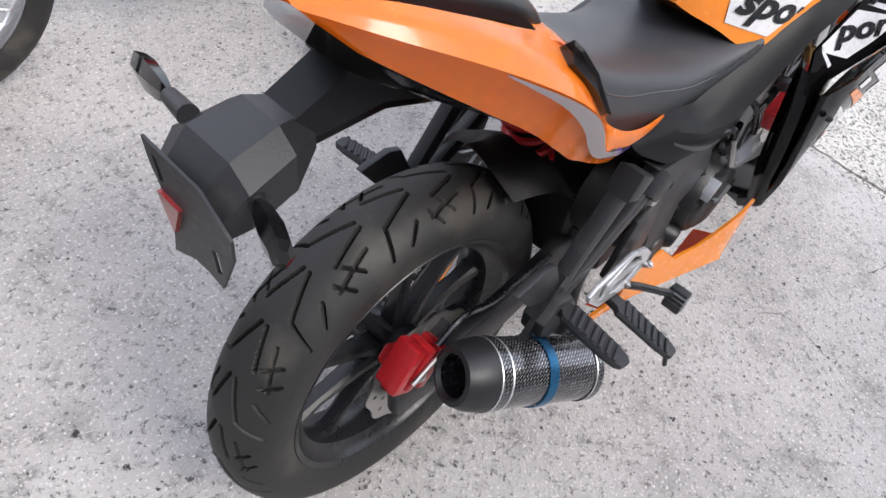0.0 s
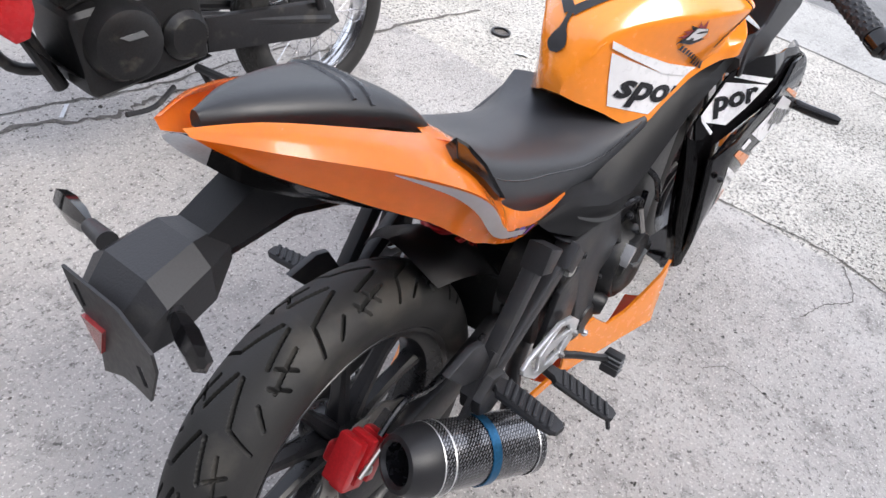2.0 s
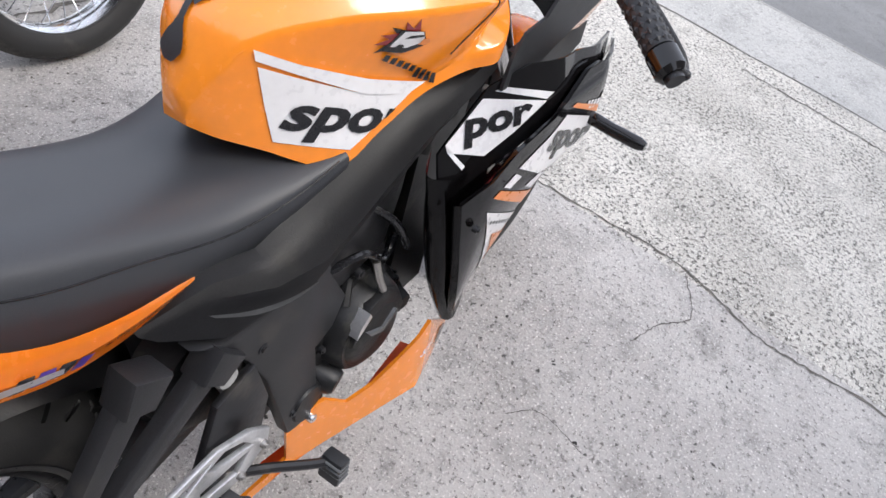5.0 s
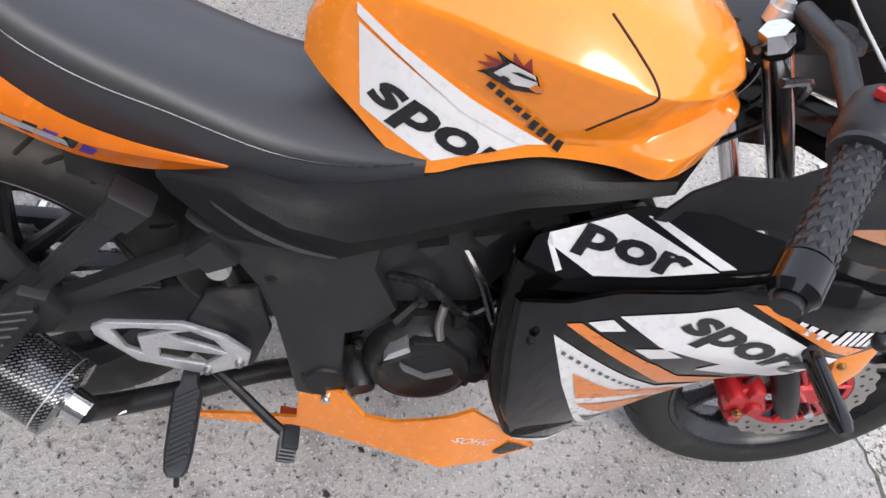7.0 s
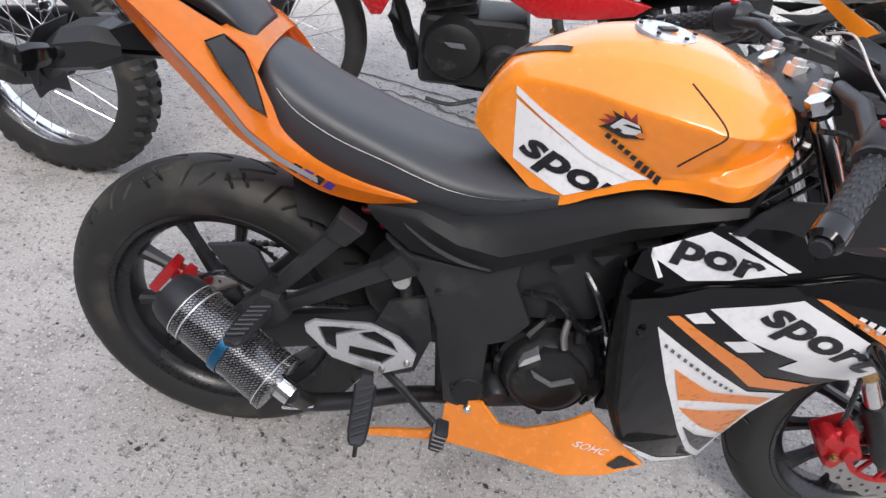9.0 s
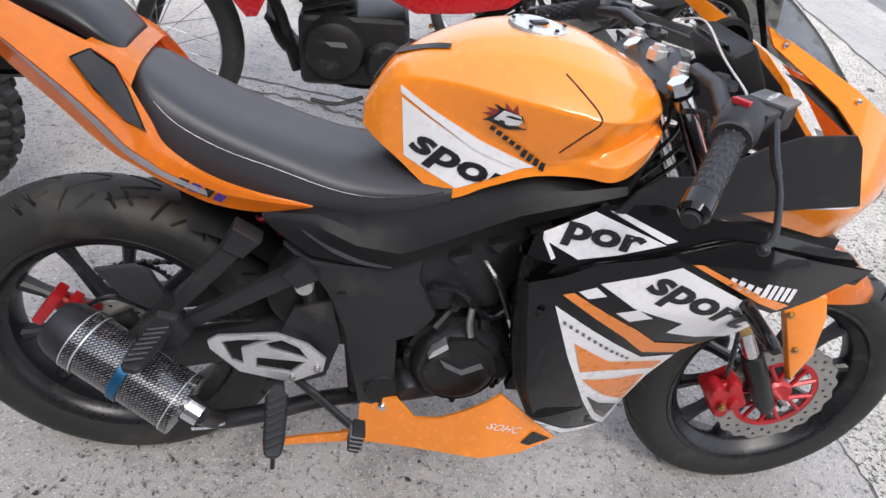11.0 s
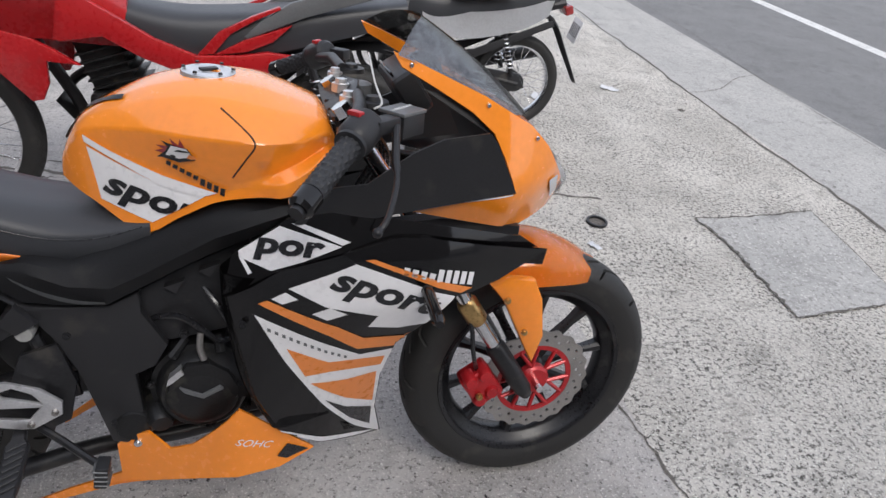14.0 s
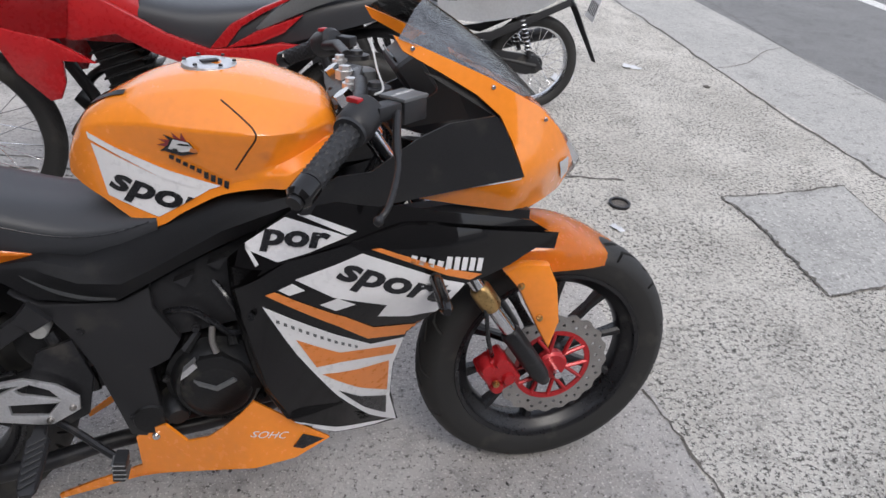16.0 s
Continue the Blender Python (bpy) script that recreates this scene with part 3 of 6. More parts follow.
def cast_wheel(parent, name, c, radius, width, kind, steps):
    """A black cast wheel with ten slim spokes."""
    w = part(name, revolve([(0.018, -0.05), (0.036, -0.05), (0.042, -0.035), (0.042, 0.035), (0.036, 0.05), (0.018, 0.05)], c, 28), RIM, parent, "black cast wheel")
    hw = width * 0.40
    bead = 0.219
    prof = [(bead + 0.006, -hw), (bead + 0.003, -hw - 0.004), (bead - 0.006, -hw), (bead - 0.012, -hw + 0.012), (bead - 0.026, -hw + 0.02), (bead - 0.032, -0.012), (bead - 0.032, 0.012), (bead - 0.026, hw - 0.02), (bead - 0.012, hw - 0.012), (bead - 0.006, hw), (bead + 0.003, hw + 0.004), (bead + 0.006, hw), (bead - 0.002, hw - 0.012), (bead - 0.016, 0.0), (bead - 0.002, -hw + 0.012)]
    part("rim", revolve(prof, c, 80, True), RIM, w)
    for k in range(10):
        a = 2 * math.pi * k / 10 + 0.2
        bm = bmesh.new()
        ring0 = None
        for rr, tw, ty in ((0.034, 0.016, 0.022), (0.08, 0.0105, 0.016), (0.15, 0.009, 0.013), (0.196, 0.013, 0.018)):
            ring = []
            for s, q in ((-1, -0.6), (-0.5, -1), (0.5, -1), (1, -0.6), (1, 0.6), (0.5, 1), (-0.5, 1), (-1, 0.6)):
                ring.append(bm.verts.new((c[0] + rr * math.cos(a) - s * tw * math.sin(a), c[1] + q * ty, c[2] + rr * math.sin(a) + s * tw * math.cos(a))))
            if ring0:
                for j in range(8):
                    bm.faces.new((ring0[j], ring0[(j + 1) % 8], ring[(j + 1) % 8], ring[j]))
            ring0 = ring
        bmesh.ops.recalc_face_normals(bm, faces=bm.faces)
        part("spoke", bm, RIM, w)
    tyre(w, c, radius, width, bead - 0.004, kind, steps)
    return w


def wire_wheel(parent, name, c, radius, width, kind, rim_mat, steps=220):
    """A wire-spoked wheel."""
    w = part(name, revolve([(0.02, -0.06), (0.05, -0.055), (0.055, -0.045), (0.045, -0.035), (0.045, 0.035), (0.055, 0.045), (0.05, 0.055), (0.02, 0.06)], c, 24), DULL, parent, "wire-spoked wheel")
    bead = radius - width * 0.72
    part("rim", revolve([(bead + 0.004, -width * 0.32), (bead - 0.006, -width * 0.34), (bead - 0.012, -width * 0.2), (bead - 0.016, 0), (bead - 0.012, width * 0.2), (bead - 0.006, width * 0.34), (bead + 0.004, width * 0.32), (bead - 0.002, 0)], c, 64, True), rim_mat, w)
    for k in range(32):
        a = 2 * math.pi * k / 32
        lean = 0.35 if k % 2 else -0.35
        s = 0.045 if (k // 2) % 2 else -0.045
        part("spoke", tube([(c[0] + 0.05 * math.cos(a + lean * 2.2), c[1] + s, c[2] + 0.05 * math.sin(a + lean * 2.2)), (c[0] + (bead - 0.01) * math.cos(a), c[1] + s * 0.15, c[2] + (bead - 0.01) * math.sin(a))], 0.0016, 5), CHROME, w)
    tyre(w, c, radius, width, bead - 0.002, kind, steps)
    return w


# ---- the orange motorcycle ----
bike = empty("motorcycle", pose(0, -0.03, 0, -7.5, 0, 1.3), "orange black and white faired sport motorcycle leaning on its side stand", "motorcycle")
RC, FC = (0.02, 0.0, 0.295), (1.331, -0.045, 0.292)
rear_wheel = cast_wheel(bike, "rear_wheel", RC, 0.308, 0.126, "rear", 1300)
front_wheel = cast_wheel(bike, "front_wheel", FC, 0.301, 0.108, "front", 900)


def between(v, lo, hi):
    return min(max(v, lo), hi)


def ywing(x, z):
    y = float(np.interp(x, [0.66, 0.72, 0.84, 1.02, 1.24], [-0.264, -0.293, -0.309, -0.313, -0.246]))
    y += 0.42 * between(0.63 - z, 0, 0.5) * between((x - 0.68) / 0.27, 0, 1.1)
    if z > 0.725:
        y += (z - 0.725) * 0.4
    return y


def yup(x, z):
    return max(-0.222 - 0.45 * (x - 0.688) + 0.5 * (z - 0.692), ywing(x, z) + 0.014)


def ynose(x, z):
    w = 0.235
    if x > 1.15:
        w *= max(0.0, 1 - ((x - 1.15) / 0.25) ** 1.5)
    if z > 0.82:
        w -= (z - 0.82) * 0.3
    if z < 0.79:
        w -= (0.79 - z) * 0.45
    return -max(w, 0.02)


def half_loft(sections, n=5, m=4, creased=False, caps=True, centre=0.0):
    """A body through cross sections (x, half profile from the top centre to the lower edge), both halves."""
    rows = []
    for x, prof in sections:
        k = 1 - abs(centre) / max(abs(y) for y, z in prof)
        right = [(x, centre + y * k, z) for y, z in prof]
        left = [(x, centre - y * k, z) for y, z in prof[::-1]]
        rows.append(left[:-1] + right if prof[0][0] == 0 else right)
    lines = [[v3(p) for p in r] if creased else curve_points(r, m) for r in rows]
    cols = [curve_points(c, n) for c in zip(*lines)]
    bm = bmesh.new()
    vs = [[bm.verts.new(p) for p in c] for c in cols]
    for i in range(len(vs) - 1):
        for j in range(len(vs[0]) - 1):
            bm.faces.new((vs[i][j], vs[i][j + 1], vs[i + 1][j + 1], vs[i + 1][j]))
    if caps:
        for j in (0, -1):
            bm.faces.new([c[j] for c in vs])
        bm.faces.new([vs[0][j] for j in range(len(vs[0]))] + [vs[-1][j] for j in range(len(vs[0]) - 1, -1, -1)])
    bmesh.ops.recalc_face_normals(bm, faces=bm.faces)
    return bm


# fuel tank
def rounded(prof, r=0.007):
    """A profile whose inner corners are rounded off."""
    out = [prof[0]]
    for a, b, c in zip(prof, prof[1:], prof[2:]):
        a, b, c = Vector(a), Vector(b), Vector(c)
        p = b + (a - b).normalized() * min(r, (a - b).length * 0.4)
        q = b + (c - b).normalized() * min(r, (c - b).length * 0.4)
        out += [tuple(p), tuple((p + q + 2 * b) / 4), tuple(q)]
    return out + [prof[-1]]


TANK = [
    (0.424, [(0, 0.815), (-0.03, 0.814), (-0.06, 0.808), (-0.076, 0.800), (-0.080, 0.795), (-0.082, 0.790), (-0.081, 0.782)]),
    (0.445, [(0, 0.860), (-0.04, 0.858), (-0.075, 0.851), (-0.098, 0.840), (-0.104, 0.832), (-0.104, 0.80), (-0.099, 0.768)]),
    (0.475, [(0, 0.895), (-0.05, 0.893), (-0.09, 0.887), (-0.123, 0.875), (-0.127, 0.860), (-0.122, 0.81), (-0.122, 0.753)]),
    (0.55, [(0, 0.938), (-0.07, 0.933), (-0.12, 0.920), (-0.172, 0.888), (-0.152, 0.835), (-0.156, 0.775), (-0.168, 0.714)]),
    (0.61, [(0, 0.957), (-0.08, 0.950), (-0.14, 0.935), (-0.205, 0.889), (-0.167, 0.812), (-0.170, 0.78), (-0.175, 0.745)]),
    (0.67, [(0, 0.962), (-0.085, 0.956), (-0.155, 0.940), (-0.228, 0.888), (-0.181, 0.797), (-0.182, 0.788), (-0.186, 0.776)]),
    (0.735, [(0, 0.956), (-0.09, 0.950), (-0.165, 0.932), (-0.242, 0.886), (-0.200, 0.818), (-0.206, 0.806), (-0.206, 0.790)]),
    (0.775, [(0, 0.944), (-0.09, 0.938), (-0.16, 0.922), (-0.228, 0.884), (-0.193, 0.832), (-0.236, 0.820), (-0.234, 0.796)]),
    (0.812, [(0, 0.930), (-0.08, 0.925), (-0.145, 0.912), (-0.200, 0.882), (-0.172, 0.846), (-0.224, 0.836), (-0.218, 0.810)]),
    (0.846, [(0, 0.912), (-0.07, 0.908), (-0.12, 0.900), (-0.160, 0.884), (-0.140, 0.858), (-0.192, 0.856), (-0.184, 0.836)]),
    (0.866, [(0, 0.872), (-0.05, 0.872), (-0.09, 0.870), (-0.115, 0.866), (-0.112, 0.854), (-0.145, 0.852), (-0.142, 0.842)]),
]
tank = part("fuel_tank", half_loft([(x, rounded(p)) for x, p in TANK], creased=True, centre=-0.066), ORANGE, bike, "glossy orange painted fuel tank", 38)
tank_tree = tree_of(tank)
sticker("white_panel", [(0.475, 0.847), (0.513, 0.829), (0.576, 0.801), (0.651, 0.783), (0.567, 0.733), (0.488, 0.76)], tank_tree, WHITE, tank, 0.0016, cell=0.006)
sticker("white_stripe", [(0.472, 0.865), (0.514, 0.844), (0.59, 0.814), (0.671, 0.791), (0.646, 0.782), (0.585, 0.797), (0.513, 0.833), (0.473, 0.854)], tank_tree, WHITE, tank, 0.0028, cell=0.006)
print_on("lettering", "spor", (0.493, 0.777), (0.641, 0.737), 0.056, tank_tree, INK, tank, 0.0034, 0.25, 0.035, clip=((0.651, 0.783), (0.567, 0.733)))


def seam(pts, tree, r=0.0013, parent=None, mat=None):
    bm = bmesh.new()
    line = curve_points([(x, 0, z) for x, z in pts], 6)
    hits = []
    for p in line:
        h, no, _, _ = tree.ray_cast(Vector((p.x, -1, p.z)), Vector((0, 1, 0)))
        if h is not None:
            hits.append(h)
    return part("seam", add_tube(bm, hits, r, 6), mat or SEAM, parent)


seam([(0.683, 0.928), (0.708, 0.910), (0.728, 0.893), (0.731, 0.880), (0.716, 0.855), (0.696, 0.822)], tank_tree, 0.0014, tank)


def emblem(tree, parent):
    """An abstract emblem: red flame wedges round a pale shape, with a row of dark bars below."""
    cx, cz = 0.618, 0.858
    for k in range(6):
        a = 1.2 + 0.42 * k
        x, z = cx + 0.016 * math.cos(a), cz + 0.011 * math.sin(a)
        tx, tz = cx + 0.036 * math.cos(a + 0.25), cz + 0.026 * math.sin(a + 0.25)
        sticker("emblem_flame", [(x - 0.006 * math.sin(a), z + 0.006 * math.cos(a)), (x + 0.006 * math.sin(a), z - 0.006 * math.cos(a)), (tx, tz)], tree, INK if k % 3 == 2 else LENS, parent, 0.0010 + 0.0002 * k)
    for k, (dx, dz, w, h, mat) in enumerate(((0.0, 0.0, 0.050, 0.030, INK), (0.001, 0.003, 0.040, 0.022, WHITE), (0.006, 0.006, 0.024, 0.004, INK), (-0.008, -0.004, 0.010, 0.005, INK), (0.020, -0.002, 0.014, 0.009, DECAL))):
        x, z = cx + dx, cz + dz
        sticker("emblem_shape", [(x - w / 2, z - h * 0.3), (x, z - h / 2), (x + w / 2, z - h * 0.25), (x + w * 0.3, z + h * 0.35), (x - w * 0.25, z + h / 2)], tree, mat, parent, 0.0024 + 0.0004 * k)
    for k in range(9):
        x = 0.597 + 0.0098 * k
        z = 0.842 - 0.0052 * k
        h = 0.005 if k < 5 else 0.011
        sticker("emblem_bar", [(x, z - h), (x + 0.007, z - h - 0.003), (x + 0.009, z), (x + 0.002, z + 0.002)], tree, INK, parent, 0.0030)


emblem(tank_tree, tank)
cap = part("fuel_cap", add_lathe(bmesh.new(), [(0.0, 0.006), (0.018, 0.006), (0.022, 0.008), (0.036, 0.008), (0.043, 0.006), (0.045, 0.0), (0.045, -0.02)], 32), SILVER, bike, "bright steel filler cap")
cap.matrix_basis = pose(0.662, -0.075, 0.955, 3, 2, 0)
for k in range(6):
    a = k * math.pi / 3
    part("cap_bolt", add_lathe(bmesh.new(), [(0.0, 0.012), (0.003, 0.012), (0.0035, 0.009)], 8, (0.039 * math.cos(a), 0.039 * math.sin(a), 0.0)), DULL, cap)
part("cap_lock", box((0.03, 0.012, 0.004), (0, 0, 0.009), (0, 0, 30), 0.0015), DULL, cap)
# dark Y-shaped pad at the tank's rear
for k, (pts, mat) in enumerate((
    ([(0.436, 0.835, -0.054), (0.45, 0.856, -0.054), (0.478, 0.89, -0.054)], MATTE),
    ([(0.47, 0.885, -0.056), (0.50, 0.905, -0.085), (0.54, 0.915, -0.115)], MATTE),
    ([(0.47, 0.885, -0.052), (0.50, 0.905, -0.022), (0.54, 0.915, 0.005)], MATTE))):
    line = curve_points([(x, y, z) for x, z, y in pts], 6)
    bm = bmesh.new()
    before = None
    for i, p in enumerate(line):
        h, no, _, _ = tank_tree.ray_cast(Vector((p.x - 0.3, p.y, p.z + 0.5)), Vector((0.3, 0, -0.5)).normalized())
        h = h if h is not None else p
        no = no if no is not None else Vector((0, 0, 1))
        d = (line[min(i + 1, len(line) - 1)] - line[max(i - 1, 0)]).normalized()
        s = d.cross(no).normalized()
        w = (0.004 + 0.012 * math.sin(math.pi * min(1.0, (i + 0.5) / len(line) * 1.6))) if k == 0 else 0.009 * (1.0 - 0.5 * i / len(line))
        pair = [bm.verts.new(h + no * 0.0025 + s * w), bm.verts.new(h + no * 0.0025 - s * w)]
        if before:
            bm.faces.new((before[0], before[1], pair[1], pair[0]))
        before = pair
    bmesh.ops.recalc_face_normals(bm, faces=bm.faces)
    part("tank_pad", bm, mat, tank, "black rubber tank pad")

# rider's seat
seat = part("seat", half_loft([
    (0.10, [(0, 0.842), (-0.05, 0.841), (-0.085, 0.836), (-0.102, 0.822), (-0.105, 0.79)]),
    (0.13, [(0, 0.828), (-0.075, 0.827), (-0.115, 0.815), (-0.134, 0.785), (-0.138, 0.74)]),
    (0.20, [(0, 0.79), (-0.09, 0.79), (-0.134, 0.775), (-0.147, 0.732), (-0.142, 0.685)]),
    (0.30, [(0, 0.757), (-0.09, 0.756), (-0.141, 0.738), (-0.150, 0.695), (-0.137, 0.645)]),
    (0.40, [(0, 0.735), (-0.085, 0.733), (-0.148, 0.712), (-0.156, 0.678), (-0.134, 0.626)]),
    (0.48, [(0, 0.735), (-0.08, 0.732), (-0.152, 0.715), (-0.164, 0.69), (-0.15, 0.645)]),
    (0.562, [(0, 0.742), (-0.075, 0.740), (-0.160, 0.733), (-0.178, 0.722), (-0.168, 0.698)]),
], centre=-0.046), VINYL, bike, "dark grey vinyl rider's seat", 50)
seat_tree = tree_of(seat)

seam([(0.135, 0.800), (0.17, 0.772), (0.23, 0.745), (0.30, 0.725), (0.40, 0.70), (0.48, 0.702), (0.55, 0.725)], seat_tree, 0.0012, seat, INK)

# pillion seat
pillion = part("pillion_seat", half_loft([
    (-0.155, [(0, 0.935), (-0.018, 0.934), (-0.03, 0.930), (-0.038, 0.925), (-0.036, 0.918)]),
    (-0.11, [(0, 0.940), (-0.03, 0.939), (-0.05, 0.934), (-0.062, 0.924), (-0.058, 0.91)]),
    (-0.04, [(0, 0.933), (-0.045, 0.932), (-0.07, 0.925), (-0.085, 0.912), (-0.08, 0.895)]),
    (0.02, [(0, 0.917), (-0.055, 0.916), (-0.085, 0.908), (-0.10, 0.895), (-0.095, 0.88)]),
    (0.06, [(0, 0.893), (-0.055, 0.892), (-0.09, 0.886), (-0.104, 0.876), (-0.10, 0.86)]),
    (0.092, [(0, 0.86), (-0.05, 0.86), (-0.082, 0.855), (-0.094, 0.85), (-0.092, 0.84)]),
], centre=-0.03), BLACK_VINYL, bike, "black vinyl pillion seat with piped seam", 50)
pill_tree = tree_of(pillion)


def piping(tree, x0, x1, bow, parent):
    line = []
    for k in range(25):
        y = -0.1 + 0.2 * k / 24
        x = x0 + (x1 - x0) * abs(y / 0.1) ** 1.5 * bow
        h, no, _, _ = tree.ray_cast(Vector((x, y, 2)), Vector((0, 0, -1)))
        if h is not None:
            line.append(h)
    return part("piping", tube(line, 0.003, 6), INK, parent)


piping(pill_tree, 0.0, 0.04, -0.6, pillion)
piping(pill_tree, 0.018, 0.055, -0.6, pillion)

# orange tail
RAIL_IN = [(-0.178, -0.045, 0.932), (-0.12, -0.075, 0.928), (-0.04, -0.105, 0.905), (0.02, -0.115, 0.882), (0.06, -0.118, 0.866), (0.09, -0.122, 0.848), (0.112, -0.145, 0.822), (0.137, -0.158, 0.785), (0.157, -0.163, 0.75), (0.21, -0.167, 0.716), (0.273, -0.164, 0.693), (0.34, -0.154, 0.675), (0.372, -0.148, 0.665)]
RAIL_MID = [(-0.178, -0.055, 0.927), (-0.12, -0.105, 0.908), (-0.04, -0.155, 0.878), (0.02, -0.185, 0.848), (0.06, -0.196, 0.82), (0.09, -0.195, 0.788), (0.112, -0.19, 0.758), (0.137, -0.182, 0.735), (0.157, -0.176, 0.717), (0.21, -0.172, 0.692), (0.273, -0.168, 0.68), (0.34, -0.157, 0.670), (0.373, -0.149, 0.664)]
RAIL_LOW = [(-0.178, -0.048, 0.918), (-0.12, -0.085, 0.878), (-0.04, -0.13, 0.828), (0.02, -0.155, 0.79), (0.06, -0.165, 0.757), (0.09, -0.168, 0.732), (0.112, -0.170, 0.720), (0.137, -0.168, 0.704), (0.157, -0.166, 0.692), (0.21, -0.160, 0.664), (0.273, -0.154, 0.652), (0.34, -0.150, 0.657), (0.372, -0.148, 0.662)]


def tail_row(k, side):
    """One cross section of the tail: seat edge, shoulder, crease, flank, lower edge."""
    p, q, r = v3(RAIL_IN[k]), v3(RAIL_MID[k]), v3(RAIL_LOW[k])
    full = 0.006 * min(1.0, (q - p).length / 0.06)
    pts = [p, p.lerp(q, 0.5) + Vector((0, -full * 0.5, full)), q, q.lerp(r, 0.5) + Vector((0, full * 0.4, 0)), r]
    return [(v.x, v.y if side == 1 else -0.06 - v.y, v.z) for v in pts]


tail = None
for side in (1, -1):
    p = part("tail_panel", grid_panel([tail_row(k, side) for k in range(len(RAIL_IN))], 0.003 * side, 3, 4, smooth_rows=False), ORANGE, bike, "orange painted tail panel with white stripe", 32)
    if side == 1:
        tail = p
tail_tree = tree_of(tail)
# stripe along the flank just below the crease
rows = []
for k in range(2, 10):
    q, r = v3(RAIL_MID[k]), v3(RAIL_LOW[k])
    w = (0.0, 0.0, 0.03, 0.18, 0.32, 0.46, 0.55, 0.58, 0.52, 0.42, 0.0)[k]
    up, dn = q.lerp(r, 0.06), q.lerp(r, 0.06 + w)
    rows.append([tuple(v + Vector((0, -0.0028, 0.0012))) for v in (up, up.lerp(dn, 0.5), dn)])
part("tail_stripe", grid_panel(rows, 0.001, 3, 4), STRIPE, tail)
# black three-cornered intake let into the shoulder
INTAKE = ((0.045, -0.155, 0.852), (0.066, -0.138, 0.861), (0.094, -0.136, 0.841), (0.112, -0.150, 0.815), (0.135, -0.168, 0.766), (0.110, -0.174, 0.782), (0.075, -0.172, 0.821))
bm = bmesh.new()
mid = sum((v3(p) for p in INTAKE), Vector()) / len(INTAKE)
lip = [bm.verts.new(v3(p) + Vector((0, -0.009, 0.010))) for p in INTAKE]
rim = [bm.verts.new((v3(p).lerp(mid, 0.12)) + Vector((0, -0.0075, 0.0085))) for p in INTAKE]
low = [bm.verts.new(v3(p) + Vector((0, 0.006, -0.006))) for p in INTAKE]
floor_vert = bm.verts.new(mid + Vector((0, -0.0085, 0.0095)))
for k in range(len(INTAKE)):
    n = (k + 1) % len(INTAKE)
    bm.faces.new((low[k], low[n], lip[n], lip[k]))
    bm.faces.new((lip[k], lip[n], rim[n], rim[k]))
    bm.faces.new((rim[k], rim[n], floor_vert))
bmesh.ops.recalc_face_normals(bm, faces=bm.faces)
part("intake", bm, GLOSS, tail, "black triangular intake panel", 20)
for a, b in (((0.168, 0.704), (0.235, 0.676)),):
    bm = bmesh.new()
    for k in range(4):
        t0, t1 = k / 4 + 0.02, (k + 0.8) / 4
        pts = []
        for t, s in ((t0, -0.5), (t1, -0.5), (t1 + 0.05, 0.5), (t0 + 0.05, 0.5)):
            pts.append((a[0] + (b[0] - a[0]) * t + s * 0.006, a[1] + (b[1] - a[1]) * t + s * 0.016))
        sticker("mark", pts, tail_tree, PURPLE if k % 2 else INK, tail, 0.002)
# bridge between the two seats
part("tail_bridge", grid_panel([[(0.045, -0.125, 0.868), (0.06, -0.08, 0.872), (0.06, 0.02, 0.872), (0.045, 0.065, 0.868)], [(0.082, -0.13, 0.853), (0.088, -0.085, 0.858), (0.088, 0.025, 0.858), (0.082, 0.07, 0.853)], [(0.112, -0.146, 0.825), (0.112, -0.09, 0.842), (0.112, 0.03, 0.842), (0.112, 0.086, 0.825)]], 0.004), ORANGE, bike)
# dark under-tail wedge and tail lamp
for side in (1, -1):
    part("undertail", grid_panel([[(-0.175, -0.03 - 0.018 * side, 0.916), (-0.12, -0.03 - 0.055 * side, 0.877), (-0.05, -0.03 - 0.09 * side, 0.832), (0.03, -0.03 - 0.125 * side, 0.783)], [(-0.15, -0.01 * side, 0.895), (-0.11, -0.04 * side, 0.85), (-0.045, -0.06 * side, 0.805), (0.06, -0.09 * side, 0.76)], [(-0.13, 0.0, 0.885), (-0.09, 0.0, 0.84), (-0.03, 0.0, 0.795), (0.07, 0.0, 0.75)]], 0.003 * side), GLOSS, bike)
part("tail_lamp", grid_panel([[(-0.168, -0.064, 0.918), (-0.137, -0.078, 0.89), (-0.095, -0.098, 0.85)], [(-0.164, -0.046, 0.893), (-0.136, -0.058, 0.866), (-0.095, -0.077, 0.841)]], 0.004, smooth_cols=False), GLOSS, bike, "dark smoked tail lamp")
part("lamp_tip", grid_panel([[(-0.201, -0.053000000000000005, 0.938), (-0.187, -0.059000000000000004, 0.936), (-0.168, -0.067, 0.918)], [(-0.191, -0.037000000000000005, 0.924), (-0.181, -0.041, 0.91), (-0.164, -0.049, 0.893)]], 0.004, smooth_cols=False), CLEAR, bike, "pale clear tip of the tail lamp")

